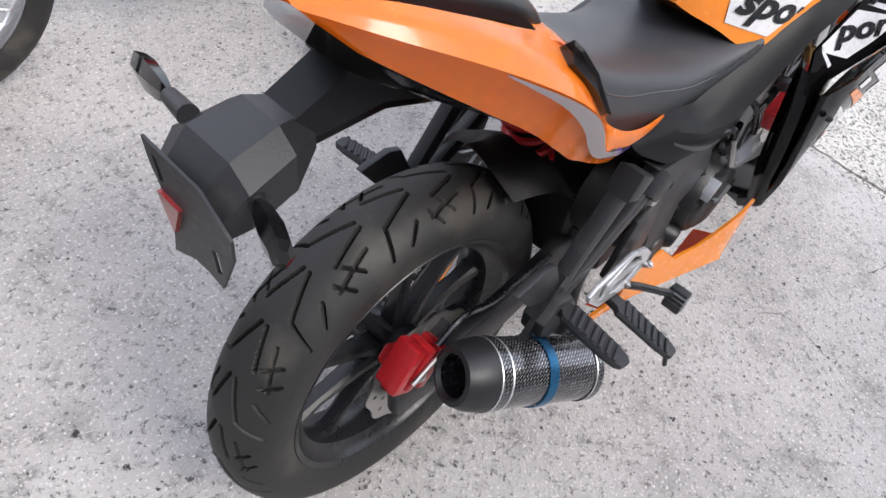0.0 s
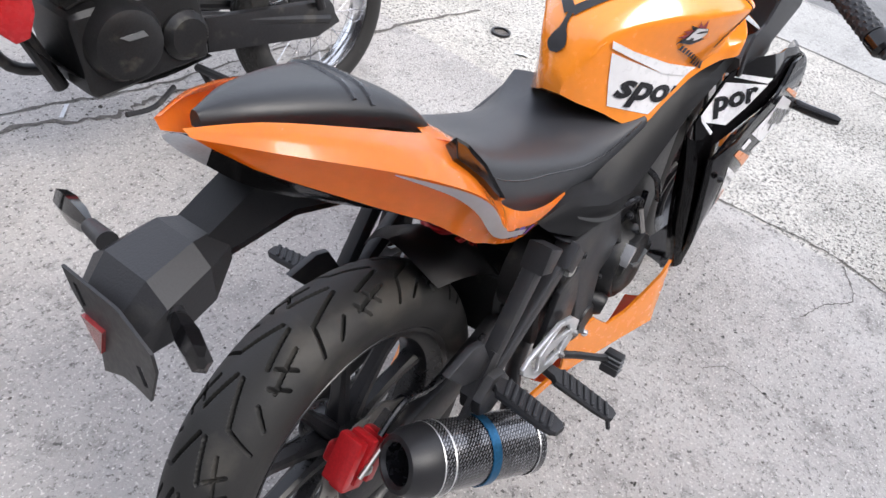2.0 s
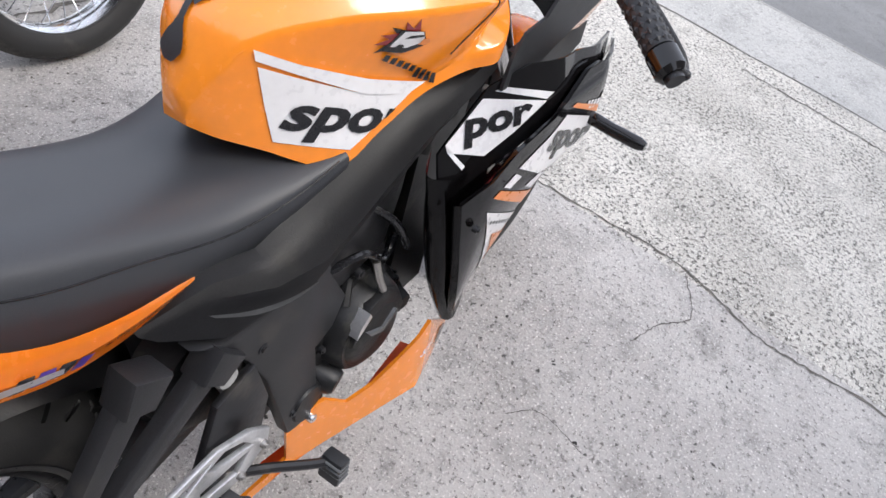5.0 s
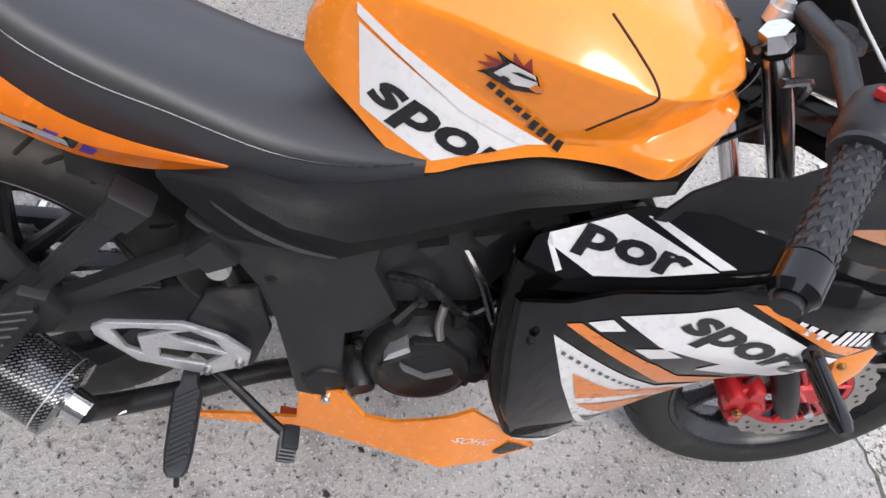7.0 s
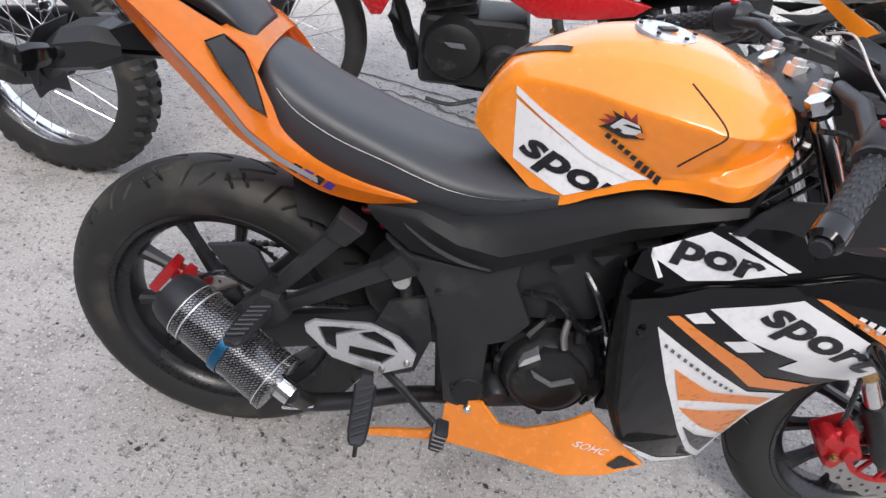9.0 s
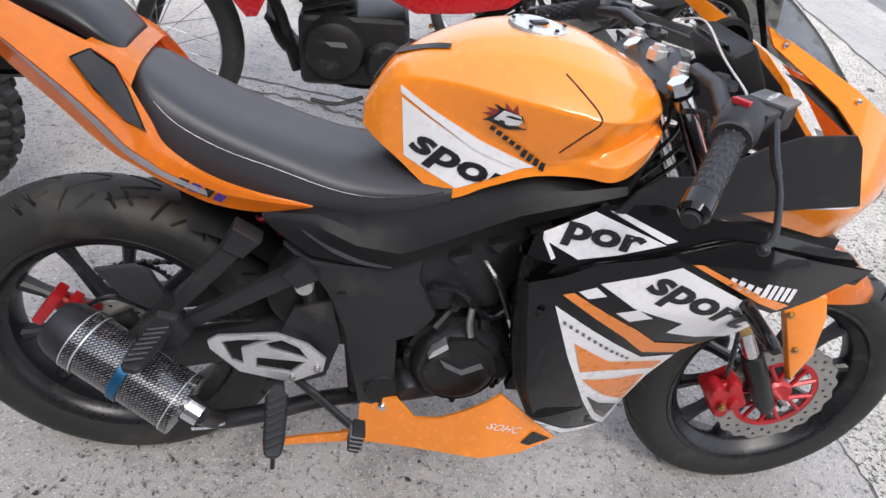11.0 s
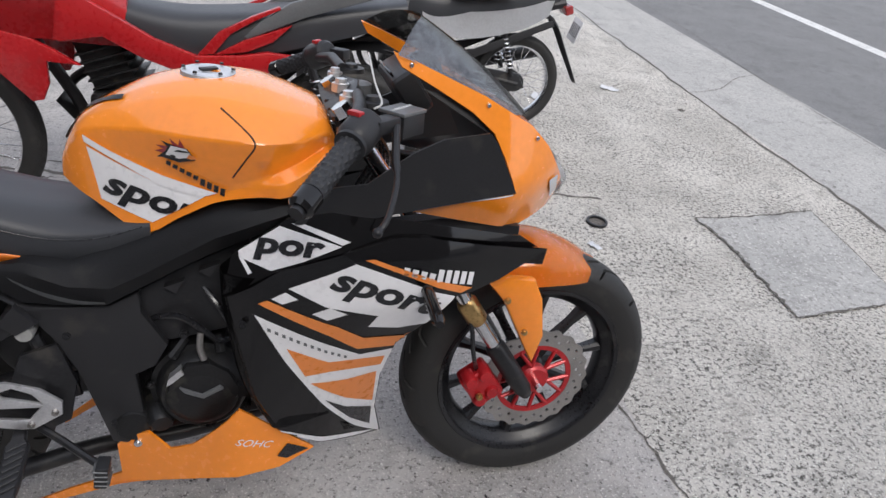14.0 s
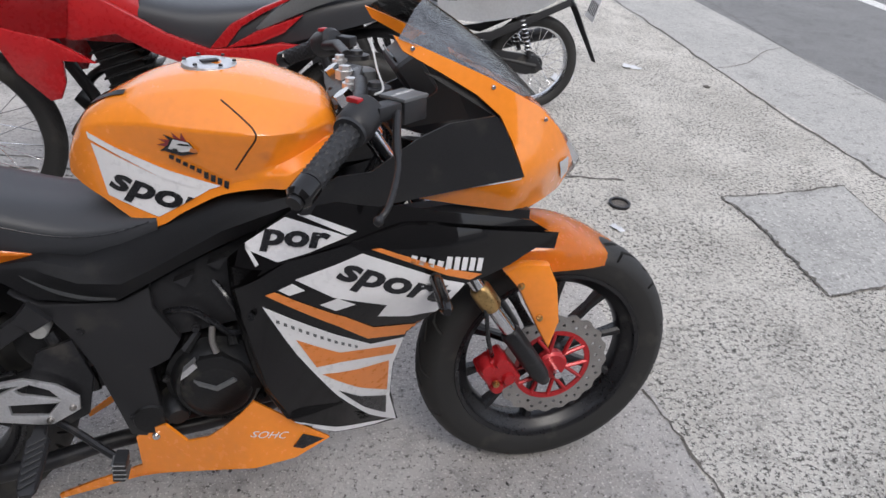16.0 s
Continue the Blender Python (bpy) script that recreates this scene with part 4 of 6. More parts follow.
# number plate hanger
hanger = part("plate_hanger", grid_panel([[(0.05, -0.048, 0.765), (-0.06, -0.036, 0.79), (-0.16, -0.028, 0.775)], [(0.03, -0.03, 0.80), (-0.09, -0.026, 0.835), (-0.165, -0.024, 0.80)], [(0.03, 0.03, 0.80), (-0.09, 0.026, 0.835), (-0.165, 0.024, 0.80)], [(0.05, 0.048, 0.765), (-0.06, 0.036, 0.79), (-0.16, 0.028, 0.775)]], 0.01, smooth_rows=False, smooth_cols=False), MATTE, bike, "black plastic rear mudguard arm", 20)
part("arm", grid_panel([[(0.06, -0.046, 0.755), (-0.06, -0.036, 0.782), (-0.16, -0.028, 0.768)], [(0.05, 0.0, 0.742), (-0.06, 0.0, 0.765), (-0.155, 0.0, 0.755)], [(0.06, 0.046, 0.755), (-0.06, 0.036, 0.782), (-0.16, 0.028, 0.768)]], 0.012, smooth_rows=False, smooth_cols=False), MATTE, hanger)
head = bmesh.new()
ring = None
for x, w, z0, z1 in ((-0.14, 0.03, 0.755, 0.80), (-0.178, 0.052, 0.738, 0.808), (-0.232, 0.06, 0.728, 0.796), (-0.258, 0.052, 0.72, 0.772), (-0.262, 0.042, 0.705, 0.745)):
    now = [head.verts.new(p) for p in ((x, -w, z0 + 0.012), (x, -w, z1 - 0.018), (x, -w * 0.55, z1), (x, w * 0.55, z1), (x, w, z1 - 0.018), (x, w, z0 + 0.012), (x, w * 0.6, z0), (x, -w * 0.6, z0))]
    if ring:
        for k in range(8):
            head.faces.new((ring[k], ring[(k + 1) % 8], now[(k + 1) % 8], now[k]))
    else:
        head.faces.new(now)
    ring = now
head.faces.new(ring[::-1])
bmesh.ops.recalc_face_normals(head, faces=head.faces)
part("housing", head, MATTE, hanger, angle=15)
# slotted plate bracket, standing across the bike
br = add_slab(bmesh.new(), [(0.058, 0.792), (0.052, 0.765), (0.030, 0.730), (0.031, 0.700), (0.040, 0.664), (0.0, 0.685), (-0.022, 0.688), (-0.046, 0.684), (-0.072, 0.742), (-0.072, 0.765), (-0.03, 0.792)], -0.0015, 0.0015, [[(0.044, 0.780), (0.037, 0.781), (0.031, 0.757), (0.038, 0.754)], [(-0.037, 0.728), (-0.046, 0.731), (-0.050, 0.706), (-0.042, 0.702)]])
bmesh.ops.rotate(br, verts=br.verts, cent=(0, 0, 0), matrix=Matrix.Rotation(radians(90), 3, "Z"))
bmesh.ops.translate(br, verts=br.verts, vec=(-0.266, -0.012, 0))
part("plate_bracket", br, DULL, hanger)
part("reflector", slab([(-0.018, 0.014), (0.018, 0.014), (0.0, -0.026)], 0, 0.007), LENS, hanger, "dark red triangular reflector").matrix_basis = pose(-0.272, 0.01, 0.73, 0, 0, -90)
for side, base_at, tip in ((-1, (-0.215, -0.03, 0.765), (-0.248, -0.128, 0.772)), (1, (-0.22, 0.05, 0.79), (-0.2, 0.182, 0.767))):
    q0, q1 = Vector(base_at), Vector(tip)
    ind = part("indicator", tube([tuple(q0), tuple(q0.lerp(q1, 0.35))], [0.011, 0.009], 12), MATTE, hanger, "black stalk indicator")
    lens = tube([tuple(q0.lerp(q1, t)) for t in (0.3, 0.36, 0.5, 0.75, 0.95, 1.0)], [0.007, 0.010, 0.017, 0.021, 0.018, 0.008], 6)
    for v in lens.verts:
        mid = q0 + (q1 - q0) * ((v.co - q0).dot(q1 - q0) / (q1 - q0).length_squared)
        v.co.x = mid.x + (v.co.x - mid.x) * 0.55
    part("lens", lens, GLOSS, ind, angle=25)

# black frame cover, both sides
for side in (1, -1):
    top = [(0.283, 0.14, 0.651), (0.371, 0.15, 0.672), (0.434, 0.158, 0.662), (0.50, 0.163, 0.686), (0.55, 0.168, 0.712), (0.612, 0.172, 0.742), (0.677, 0.178, 0.774), (0.748, 0.19, 0.778), (0.81, 0.20, 0.790), (0.852, 0.155, 0.838)]
    ridge = [(0.286, 0.157, 0.647), (0.365, 0.176, 0.650), (0.43, 0.196, 0.632), (0.497, 0.206, 0.630), (0.55, 0.209, 0.656), (0.607, 0.212, 0.688), (0.665, 0.215, 0.720), (0.745, 0.222, 0.750), (0.81, 0.222, 0.772), (0.856, 0.17, 0.828)]
    low = [(0.300, 0.165, 0.634), (0.36, 0.186, 0.602), (0.42, 0.193, 0.597), (0.485, 0.200, 0.596), (0.545, 0.202, 0.629), (0.60, 0.205, 0.660), (0.655, 0.207, 0.688), (0.735, 0.207, 0.722), (0.80, 0.198, 0.752), (0.850, 0.16, 0.815)]
    cover = part("frame_cover", grid_panel([[(x, -y * side, z) for x, y, z in row] for row in (top, [((a[0] + b[0]) / 2, (a[1] + b[1]) / 2 + 0.004, (a[2] + b[2]) / 2 + 0.003) for a, b in zip(top, ridge)], ridge, low, [(x, y - 0.035, z - 0.010) for x, y, z in low])], 0.006 * side, 2, 2, smooth_rows=False, smooth_cols=False), MATTE, bike, "black textured plastic frame cover", 22)
    part("bevel_strip", grid_panel([[(0.345, -0.184 * side, 0.648), (0.388, -0.196 * side, 0.628), (0.44, -0.204 * side, 0.612), (0.486, -0.2055 * side, 0.605)], [(0.352, -0.186 * side, 0.640), (0.395, -0.198 * side, 0.618), (0.442, -0.2035 * side, 0.604), (0.486, -0.2045 * side, 0.601)]], 0.003 * side, smooth_cols=False), GREYP, cover, "paler bevel along the cover")
    plate = part("side_plate", slab([(0.32, 0.615), (0.365, 0.592), (0.43, 0.588), (0.487, 0.588), (0.535, 0.612), (0.535, 0.57), (0.572, 0.50), (0.548, 0.458), (0.514, 0.442), (0.522, 0.324), (0.505, 0.298), (0.485, 0.290), (0.460, 0.297), (0.440, 0.386), (0.422, 0.46), (0.392, 0.53), (0.36, 0.58)], -0.186 * side, -0.16 * side, bevel=0.005), MATTE, bike, "black plastic side plate")
    if side > 0:
        part("frame_spar", slab([(0.52, 0.60), (0.60, 0.645), (0.72, 0.70), (0.70, 0.60), (0.672, 0.52), (0.60, 0.505), (0.56, 0.50), (0.525, 0.55)], -0.172 * side, -0.15 * side, bevel=0.005), DULL, bike, "black cast frame spar")
    if side < 0:
        cover.matrix_basis = Matrix.Translation((0, -0.20, 0))
        plate.matrix_basis = Matrix.Translation((0, -0.12, 0))
for at in ((0.415, -0.184, 0.533), (0.60, -0.184, 0.52), (0.47, -0.184, 0.34)):
    bolt(bike, at, 0.008, DULL)
# slots in the frame's flank
for k in range(4):
    x, z = 0.575 + 0.058 * k, 0.607 + 0.030 * k
    part("vent_fin", slab([(x, z + 0.012), (x + 0.034, z + 0.024), (x + 0.018, z)], -0.19 - 0.002 * k, -0.165), MATTE, bike)

# engine
eng = part("engine", box((0.30, 0.24, 0.20), (0.58, 0, 0.36), (0, -8, 0), 0.02, 3), ENGINE, bike, "black cast engine")
part("cylinder", box((0.15, 0.17, 0.22), (0.685, 0, 0.52), (0, 22, 0), 0.012), ENGINE, eng)
for k in range(7):
    part("cooling_fin", box((0.18, 0.21, 0.006), (0.65 + 0.011 * k, 0, 0.44 + 0.027 * k), (0, 22, 0), 0.002), ENGINE, eng)
CC = (0.624, 0.0, 0.398)
part("clutch_cover", revolve([(0.0, -0.216), (0.045, -0.213), (0.060, -0.206), (0.064, -0.200), (0.070, -0.200), (0.076, -0.193), (0.080, -0.178), (0.083, -0.172), (0.092, -0.170), (0.094, -0.12)], CC, 48), ENGINE, eng)
for k in range(7):
    a = 2 * math.pi * k / 7 + 0.3
    bolt(eng, (CC[0] + 0.09 * math.cos(a), -0.178, CC[2] + 0.092 * math.sin(a)), 0.006, DULL)
    part("lug", revolve([(0.011, -0.172), (0.012, -0.12)], (CC[0] + 0.09 * math.cos(a), 0, CC[2] + 0.09 * math.sin(a)), 10), ENGINE, eng)
arc = [(0.566, 0.432), (0.571, 0.448), (0.592, 0.466), (0.597, 0.456), (0.578, 0.440)]
part("cover_label", slab(arc, -0.215, -0.19), SILVER, eng, "pale curved plate")
part("cover_arrow", slab([(0.588, 0.429), (0.625, 0.412), (0.656, 0.427), (0.662, 0.421), (0.627, 0.403), (0.596, 0.418)], -0.219, -0.205), GREYP, eng)
part("cover_crown", slab([(0.563, 0.41), (0.572, 0.44), (0.60, 0.468), (0.64, 0.472), (0.672, 0.45), (0.69, 0.41), (0.683, 0.39), (0.655, 0.425), (0.625, 0.41), (0.588, 0.427)], -0.211, -0.18, (), 0.004), ENGINE, eng)
for a, b in (((0.60, 0.50), (0.575, 0.47)), ((0.655, 0.505), (0.66, 0.475)), ((0.548, 0.40), (0.56, 0.35)), ((0.70, 0.44), (0.715, 0.40))):
    part("case_rib", tube([(a[0], -0.165, a[1]), (b[0], -0.178, b[1])], [0.008, 0.011], 8), ENGINE, eng)
part("cable_arm", tube(curve_points([(0.628, -0.19, 0.525), (0.626, -0.20, 0.50), (0.632, -0.205, 0.478)], 4), 0.006, 8), STEEL, eng, "pale clutch release arm")
part("starter_motor", tube([(0.535, -0.14, 0.35), (0.548, -0.19, 0.34), (0.55, -0.20, 0.338)], [0.022, 0.024, 0.018], 14), ENGINE, eng)
part("starter_case", revolve([(0.0, -0.19), (0.03, -0.19), (0.036, -0.18), (0.036, -0.1)], (0.50, 0, 0.33), 24), ENGINE, eng)
part("oil_cap", revolve([(0.0, -0.21), (0.014, -0.21), (0.018, -0.2), (0.018, -0.15)], (0.695, 0, 0.405), 6), ENGINE, eng)
part("airbox", box((0.30, 0.22, 0.16), (0.50, 0, 0.60), (0, -12, 0), 0.02), DULL, bike, "black airbox under the tank")
part("gearbox_case", box((0.22, 0.2, 0.16), (0.42, 0, 0.42), (0, 0, 0), 0.03, 3), ENGINE, eng)
part("sprocket_cover", revolve([(0.0, -0.16), (0.06, -0.16), (0.075, -0.15), (0.08, -0.1)], (0.37, 0, 0.50), 32), ENGINE, eng)
part("brake_reservoir", revolve([(0.0, -0.195), (0.013, -0.195), (0.015, -0.19), (0.015, -0.14)], (0.355, 0, 0.545), 18), POT, bike, "pale translucent brake fluid pot")
part("rear_brake_cylinder", tube([(0.36, -0.17, 0.53), (0.385, -0.175, 0.45), (0.39, -0.175, 0.40)], [0.012, 0.01, 0.012], 10), DULL, bike)
for k, pts in enumerate(([(0.36, -0.16, 0.55), (0.40, -0.15, 0.60), (0.46, -0.14, 0.58)], [(0.55, -0.17, 0.55), (0.60, -0.19, 0.56), (0.66, -0.18, 0.50), (0.70, -0.17, 0.52)], [(0.62, -0.15, 0.62), (0.66, -0.19, 0.58), (0.69, -0.2, 0.52)])):
    part("hose", tube(curve_points(pts, 6), 0.006, 8), INK, bike)

# exhaust
AX0, AX1 = Vector((-0.025, -0.165, 0.42)), Vector((0.185, -0.248, 0.333))
ax = (AX1 - AX0).normalized()


def along_axis(prof, name, mat, parent, label="", segs=40, uv=False):
    up = ax.orthogonal().normalized()
    sd = ax.cross(up)
    bm = bmesh.new()
    layer = bm.loops.layers.uv.new("UVMap") if uv else None
    rings = [[bm.verts.new(AX0 + ax * d + r * (math.cos(2 * math.pi * k / segs) * up + math.sin(2 * math.pi * k / segs) * sd)) for k in range(segs)] for d, r in prof]
    for i in range(len(rings) - 1):
        for k in range(segs):
            f = bm.faces.new((rings[i][k], rings[i][(k + 1) % segs], rings[i + 1][(k + 1) % segs], rings[i + 1][k]))
            if uv:
                for l, (u, w) in zip(f.loops, ((k, i), (k + 1, i), (k + 1, i + 1), (k, i + 1))):
                    l[layer].uv = (u / segs * 0.33, prof[w][0])
    bmesh.ops.recalc_face_normals(bm, faces=bm.faces)
    return part(name, bm, mat, parent, label)


can = along_axis([(0.04, 0.0495), (0.041, 0.05), (0.09, 0.05), (0.17, 0.05), (0.236, 0.05)], "silencer", CARBON, bike, "carbon-fibre exhaust silencer with blue strap", 48, True)
along_axis([(0.0, 0.029), (-0.006, 0.033), (-0.004, 0.04), (0.012, 0.047), (0.04, 0.0508), (0.045, 0.0505)], "end_cap", MATTE, can, "black tapered end cap")
along_axis([(0.0, 0.031), (0.05, 0.029), (0.06, 0.0)], "bore", INK, can)
along_axis([(0.042, 0.0512), (0.043, 0.052), (0.058, 0.052), (0.059, 0.0512)], "end_band", CARBON, can, uv=True)
along_axis([(0.128, 0.0515), (0.129, 0.0528), (0.144, 0.0528), (0.145, 0.0515)], "strap", BLUE, can, "blue anodised strap")
along_axis([(0.224, 0.0512), (0.225, 0.052), (0.238, 0.052), (0.239, 0.046), (0.241, 0.024)], "front_band", CARBON, can, uv=True)
along_axis([(0.239, 0.020), (0.268, 0.019)], "collar", CHROME, can)
for d in (0.041, 0.0595, 0.2235):
    along_axis([(d, 0.0517), (d + 0.0015, 0.0522), (d + 0.003, 0.0517)], "bead", SILVER, can)
part("exhaust_pipe", tube(curve_points([tuple(AX0 + ax * 0.262), (0.225, -0.20, 0.255), (0.30, -0.16, 0.235), (0.42, -0.10, 0.22), (0.6, -0.05, 0.2), (0.78, -0.02, 0.25), (0.8, 0.0, 0.45)], 6), 0.017, 14), DULL, bike, "dark exhaust pipe")
part("silencer_stay", slab([(0.068, 0.405), (0.085, 0.39), (0.165, 0.50), (0.15, 0.515)], -0.19, -0.182), DULL, bike)
spring = bmesh.new()
add_tube(spring, curve_points([(0.19, -0.25, 0.285), (0.21, -0.235, 0.272), (0.235, -0.215, 0.262)], 4), 0.003, 6)
part("spring", spring, CHROME, can)
# swingarm, chain, hugger, shock
part("swingarm", slab([(-0.055, 0.265), (-0.06, 0.32), (0.0, 0.345), (0.18, 0.37), (0.37, 0.425), (0.40, 0.40), (0.40, 0.345), (0.22, 0.30), (0.06, 0.255)], -0.105, -0.078, bevel=0.008), DULL, bike, "black boxed swingarm")
part("swingarm", slab([(-0.055, 0.27), (-0.06, 0.31), (0.0, 0.32), (0.18, 0.33), (0.37, 0.39), (0.40, 0.38), (0.40, 0.345), (0.22, 0.295), (0.06, 0.265)], 0.105, 0.075, bevel=0.008), DULL, bike, "black boxed swingarm")
part("swingarm_bridge", box((0.07, 0.22, 0.08), (0.36, 0, 0.40), (0, -10, 0), 0.01), DULL, bike)
part("axle", tube([(0.02, -0.13, 0.295), (0.02, 0.13, 0.295)], 0.012, 12), CHROME, bike)
chain = part("chain", tube(curve_points([(0.02, 0.085, 0.372), (0.15, 0.085, 0.388), (0.30, 0.085, 0.405), (0.42, 0.085, 0.42)], 3), 0.0035, 6), DULL, bike, "dark roller chain")
for run, (za, zb) in enumerate(((0.375, 0.42), (0.218, 0.33))):
    for k in range(32):
        t = k / 31
        part("chain_link", box((0.0125, 0.014 if k % 2 else 0.009, 0.011), (0.02 + 0.4 * t, 0.085, za + (zb - za) * t), (0, -6, 0), 0.003, 1), DULL if k % 2 else GREYP, chain)
disc(rear_wheel, RC, 0.082, 0.072, 0.085, 36, 0, DULL, "sprocket")
disc(rear_wheel, RC, 0.105, 0.06, -0.068, 10, 24, STEEL, "brake_disc", "drilled steel rear brake disc")
part("hugger", grid_panel([[(0.16, -0.075, 0.56), (0.22, -0.09, 0.555), (0.30, -0.095, 0.51), (0.35, -0.095, 0.44)], [(0.13, 0.0, 0.628), (0.22, 0.0, 0.60), (0.31, 0.0, 0.545), (0.37, 0.0, 0.47)], [(0.16, 0.075, 0.56), (0.22, 0.09, 0.555), (0.30, 0.095, 0.51), (0.35, 0.095, 0.44)]], 0.004), MATTE, bike, "black plastic tyre hugger")
coil = [(0.315 - 0.09 * t + 0.034 * math.cos(t * 44), 0.034 * math.sin(t * 44), 0.49 + 0.2 * t) for t in np.linspace(0, 1, 150)]
part("shock_spring", tube(coil, 0.0065, 8), RED, bike, "red coil spring of the rear shock")
part("shock_body", tube([(0.33, 0, 0.45), (0.21, 0, 0.72)], 0.02, 14), DULL, bike)

# rear brake caliper
cal = part("rear_caliper", box((0.080, 0.026, 0.034), (-0.05, -0.085, 0.40), (0, 35, 0), 0.01, 3), RED, bike, "red anodised rear brake caliper")
for k, (along, w) in enumerate(((-0.034, 0.018), (-0.006, 0.018), (0.024, 0.020))):
    part("caliper_rib", box((w, 0.040, 0.072), (-0.05 + along * 0.82, -0.108, 0.405 + along * -0.57), (0, 35, 0), 0.004, 2), RED, cal)
part("caliper_foot", box((0.05, 0.03, 0.030), (-0.065, -0.100, 0.362), (0, 35, 0), 0.007, 2), RED, cal)
part("pad_pin", tube([(-0.075, -0.132, 0.40), (-0.02, -0.132, 0.43)], 0.004, 8), STEEL, cal)
bolt(cal, (-0.055, -0.128, 0.395), 0.009, STEEL)
cal.matrix_basis = Matrix.Translation((0.016, 0.006, -0.014))
part("caliper_bracket", slab([(-0.03, 0.36), (0.04, 0.40), (0.07, 0.34), (0.03, 0.27), (0.0, 0.28)], -0.088, -0.074), DULL, cal)
part("brake_hose", tube(curve_points([(-0.02, -0.12, 0.43), (0.03, -0.12, 0.455), (0.12, -0.11, 0.41), (0.25, -0.11, 0.42)], 6), 0.005, 8), INK, cal)

# foot pegs, hangers and heel guards
def foot_rest(name, a, b, label):
    """A flat tapering cast peg with shallow cross ribs on its upper face."""
    a, b = Vector(a), Vector(b)
    along = (b - a).normalized()
    wide = along.cross(Vector((0, 0, 1))).normalized()
    upward = wide.cross(along)
    n = (b - a).length
    bm = bmesh.new()
    before = None
    for t, w, h in ((0, 0.010, 0.009), (0.16, 0.012, 0.009), (0.22, 0.019, 0.008), (0.8, 0.017, 0.007), (0.95, 0.014, 0.006), (1.0, 0.009, 0.004)):
        c = a + along * (n * t)
        ring = [bm.verts.new(c + wide * (w * u) + upward * (h * v)) for u, v in ((-1, -0.4), (-0.7, -1), (0.7, -1), (1, -0.4), (1, 0.5), (0.8, 1), (-0.8, 1), (-1, 0.5))]
        if before:
            for k in range(8):
                bm.faces.new((before[k], before[(k + 1) % 8], ring[(k + 1) % 8], ring[k]))
        else:
            bm.faces.new(ring)
        before = ring
    bm.faces.new(before[::-1])
    bmesh.ops.recalc_face_normals(bm, faces=bm.faces)
    peg = part(name, bm, MATTE, bike, label, 20)
    turn = Matrix((wide, along, upward)).transposed().to_4x4()
    for k in range(7):
        rib = bmesh.new()
        add_box(rib, (0.034 - 0.001 * k, 0.006, 0.005), Matrix.Translation(a + along * (n * (0.27 + 0.1 * k)) + upward * 0.0085) @ turn @ Matrix.Rotation(0.5, 4, "Z"), 0.0015, 1)
        part("rib", rib, GRIP, peg)
    return peg


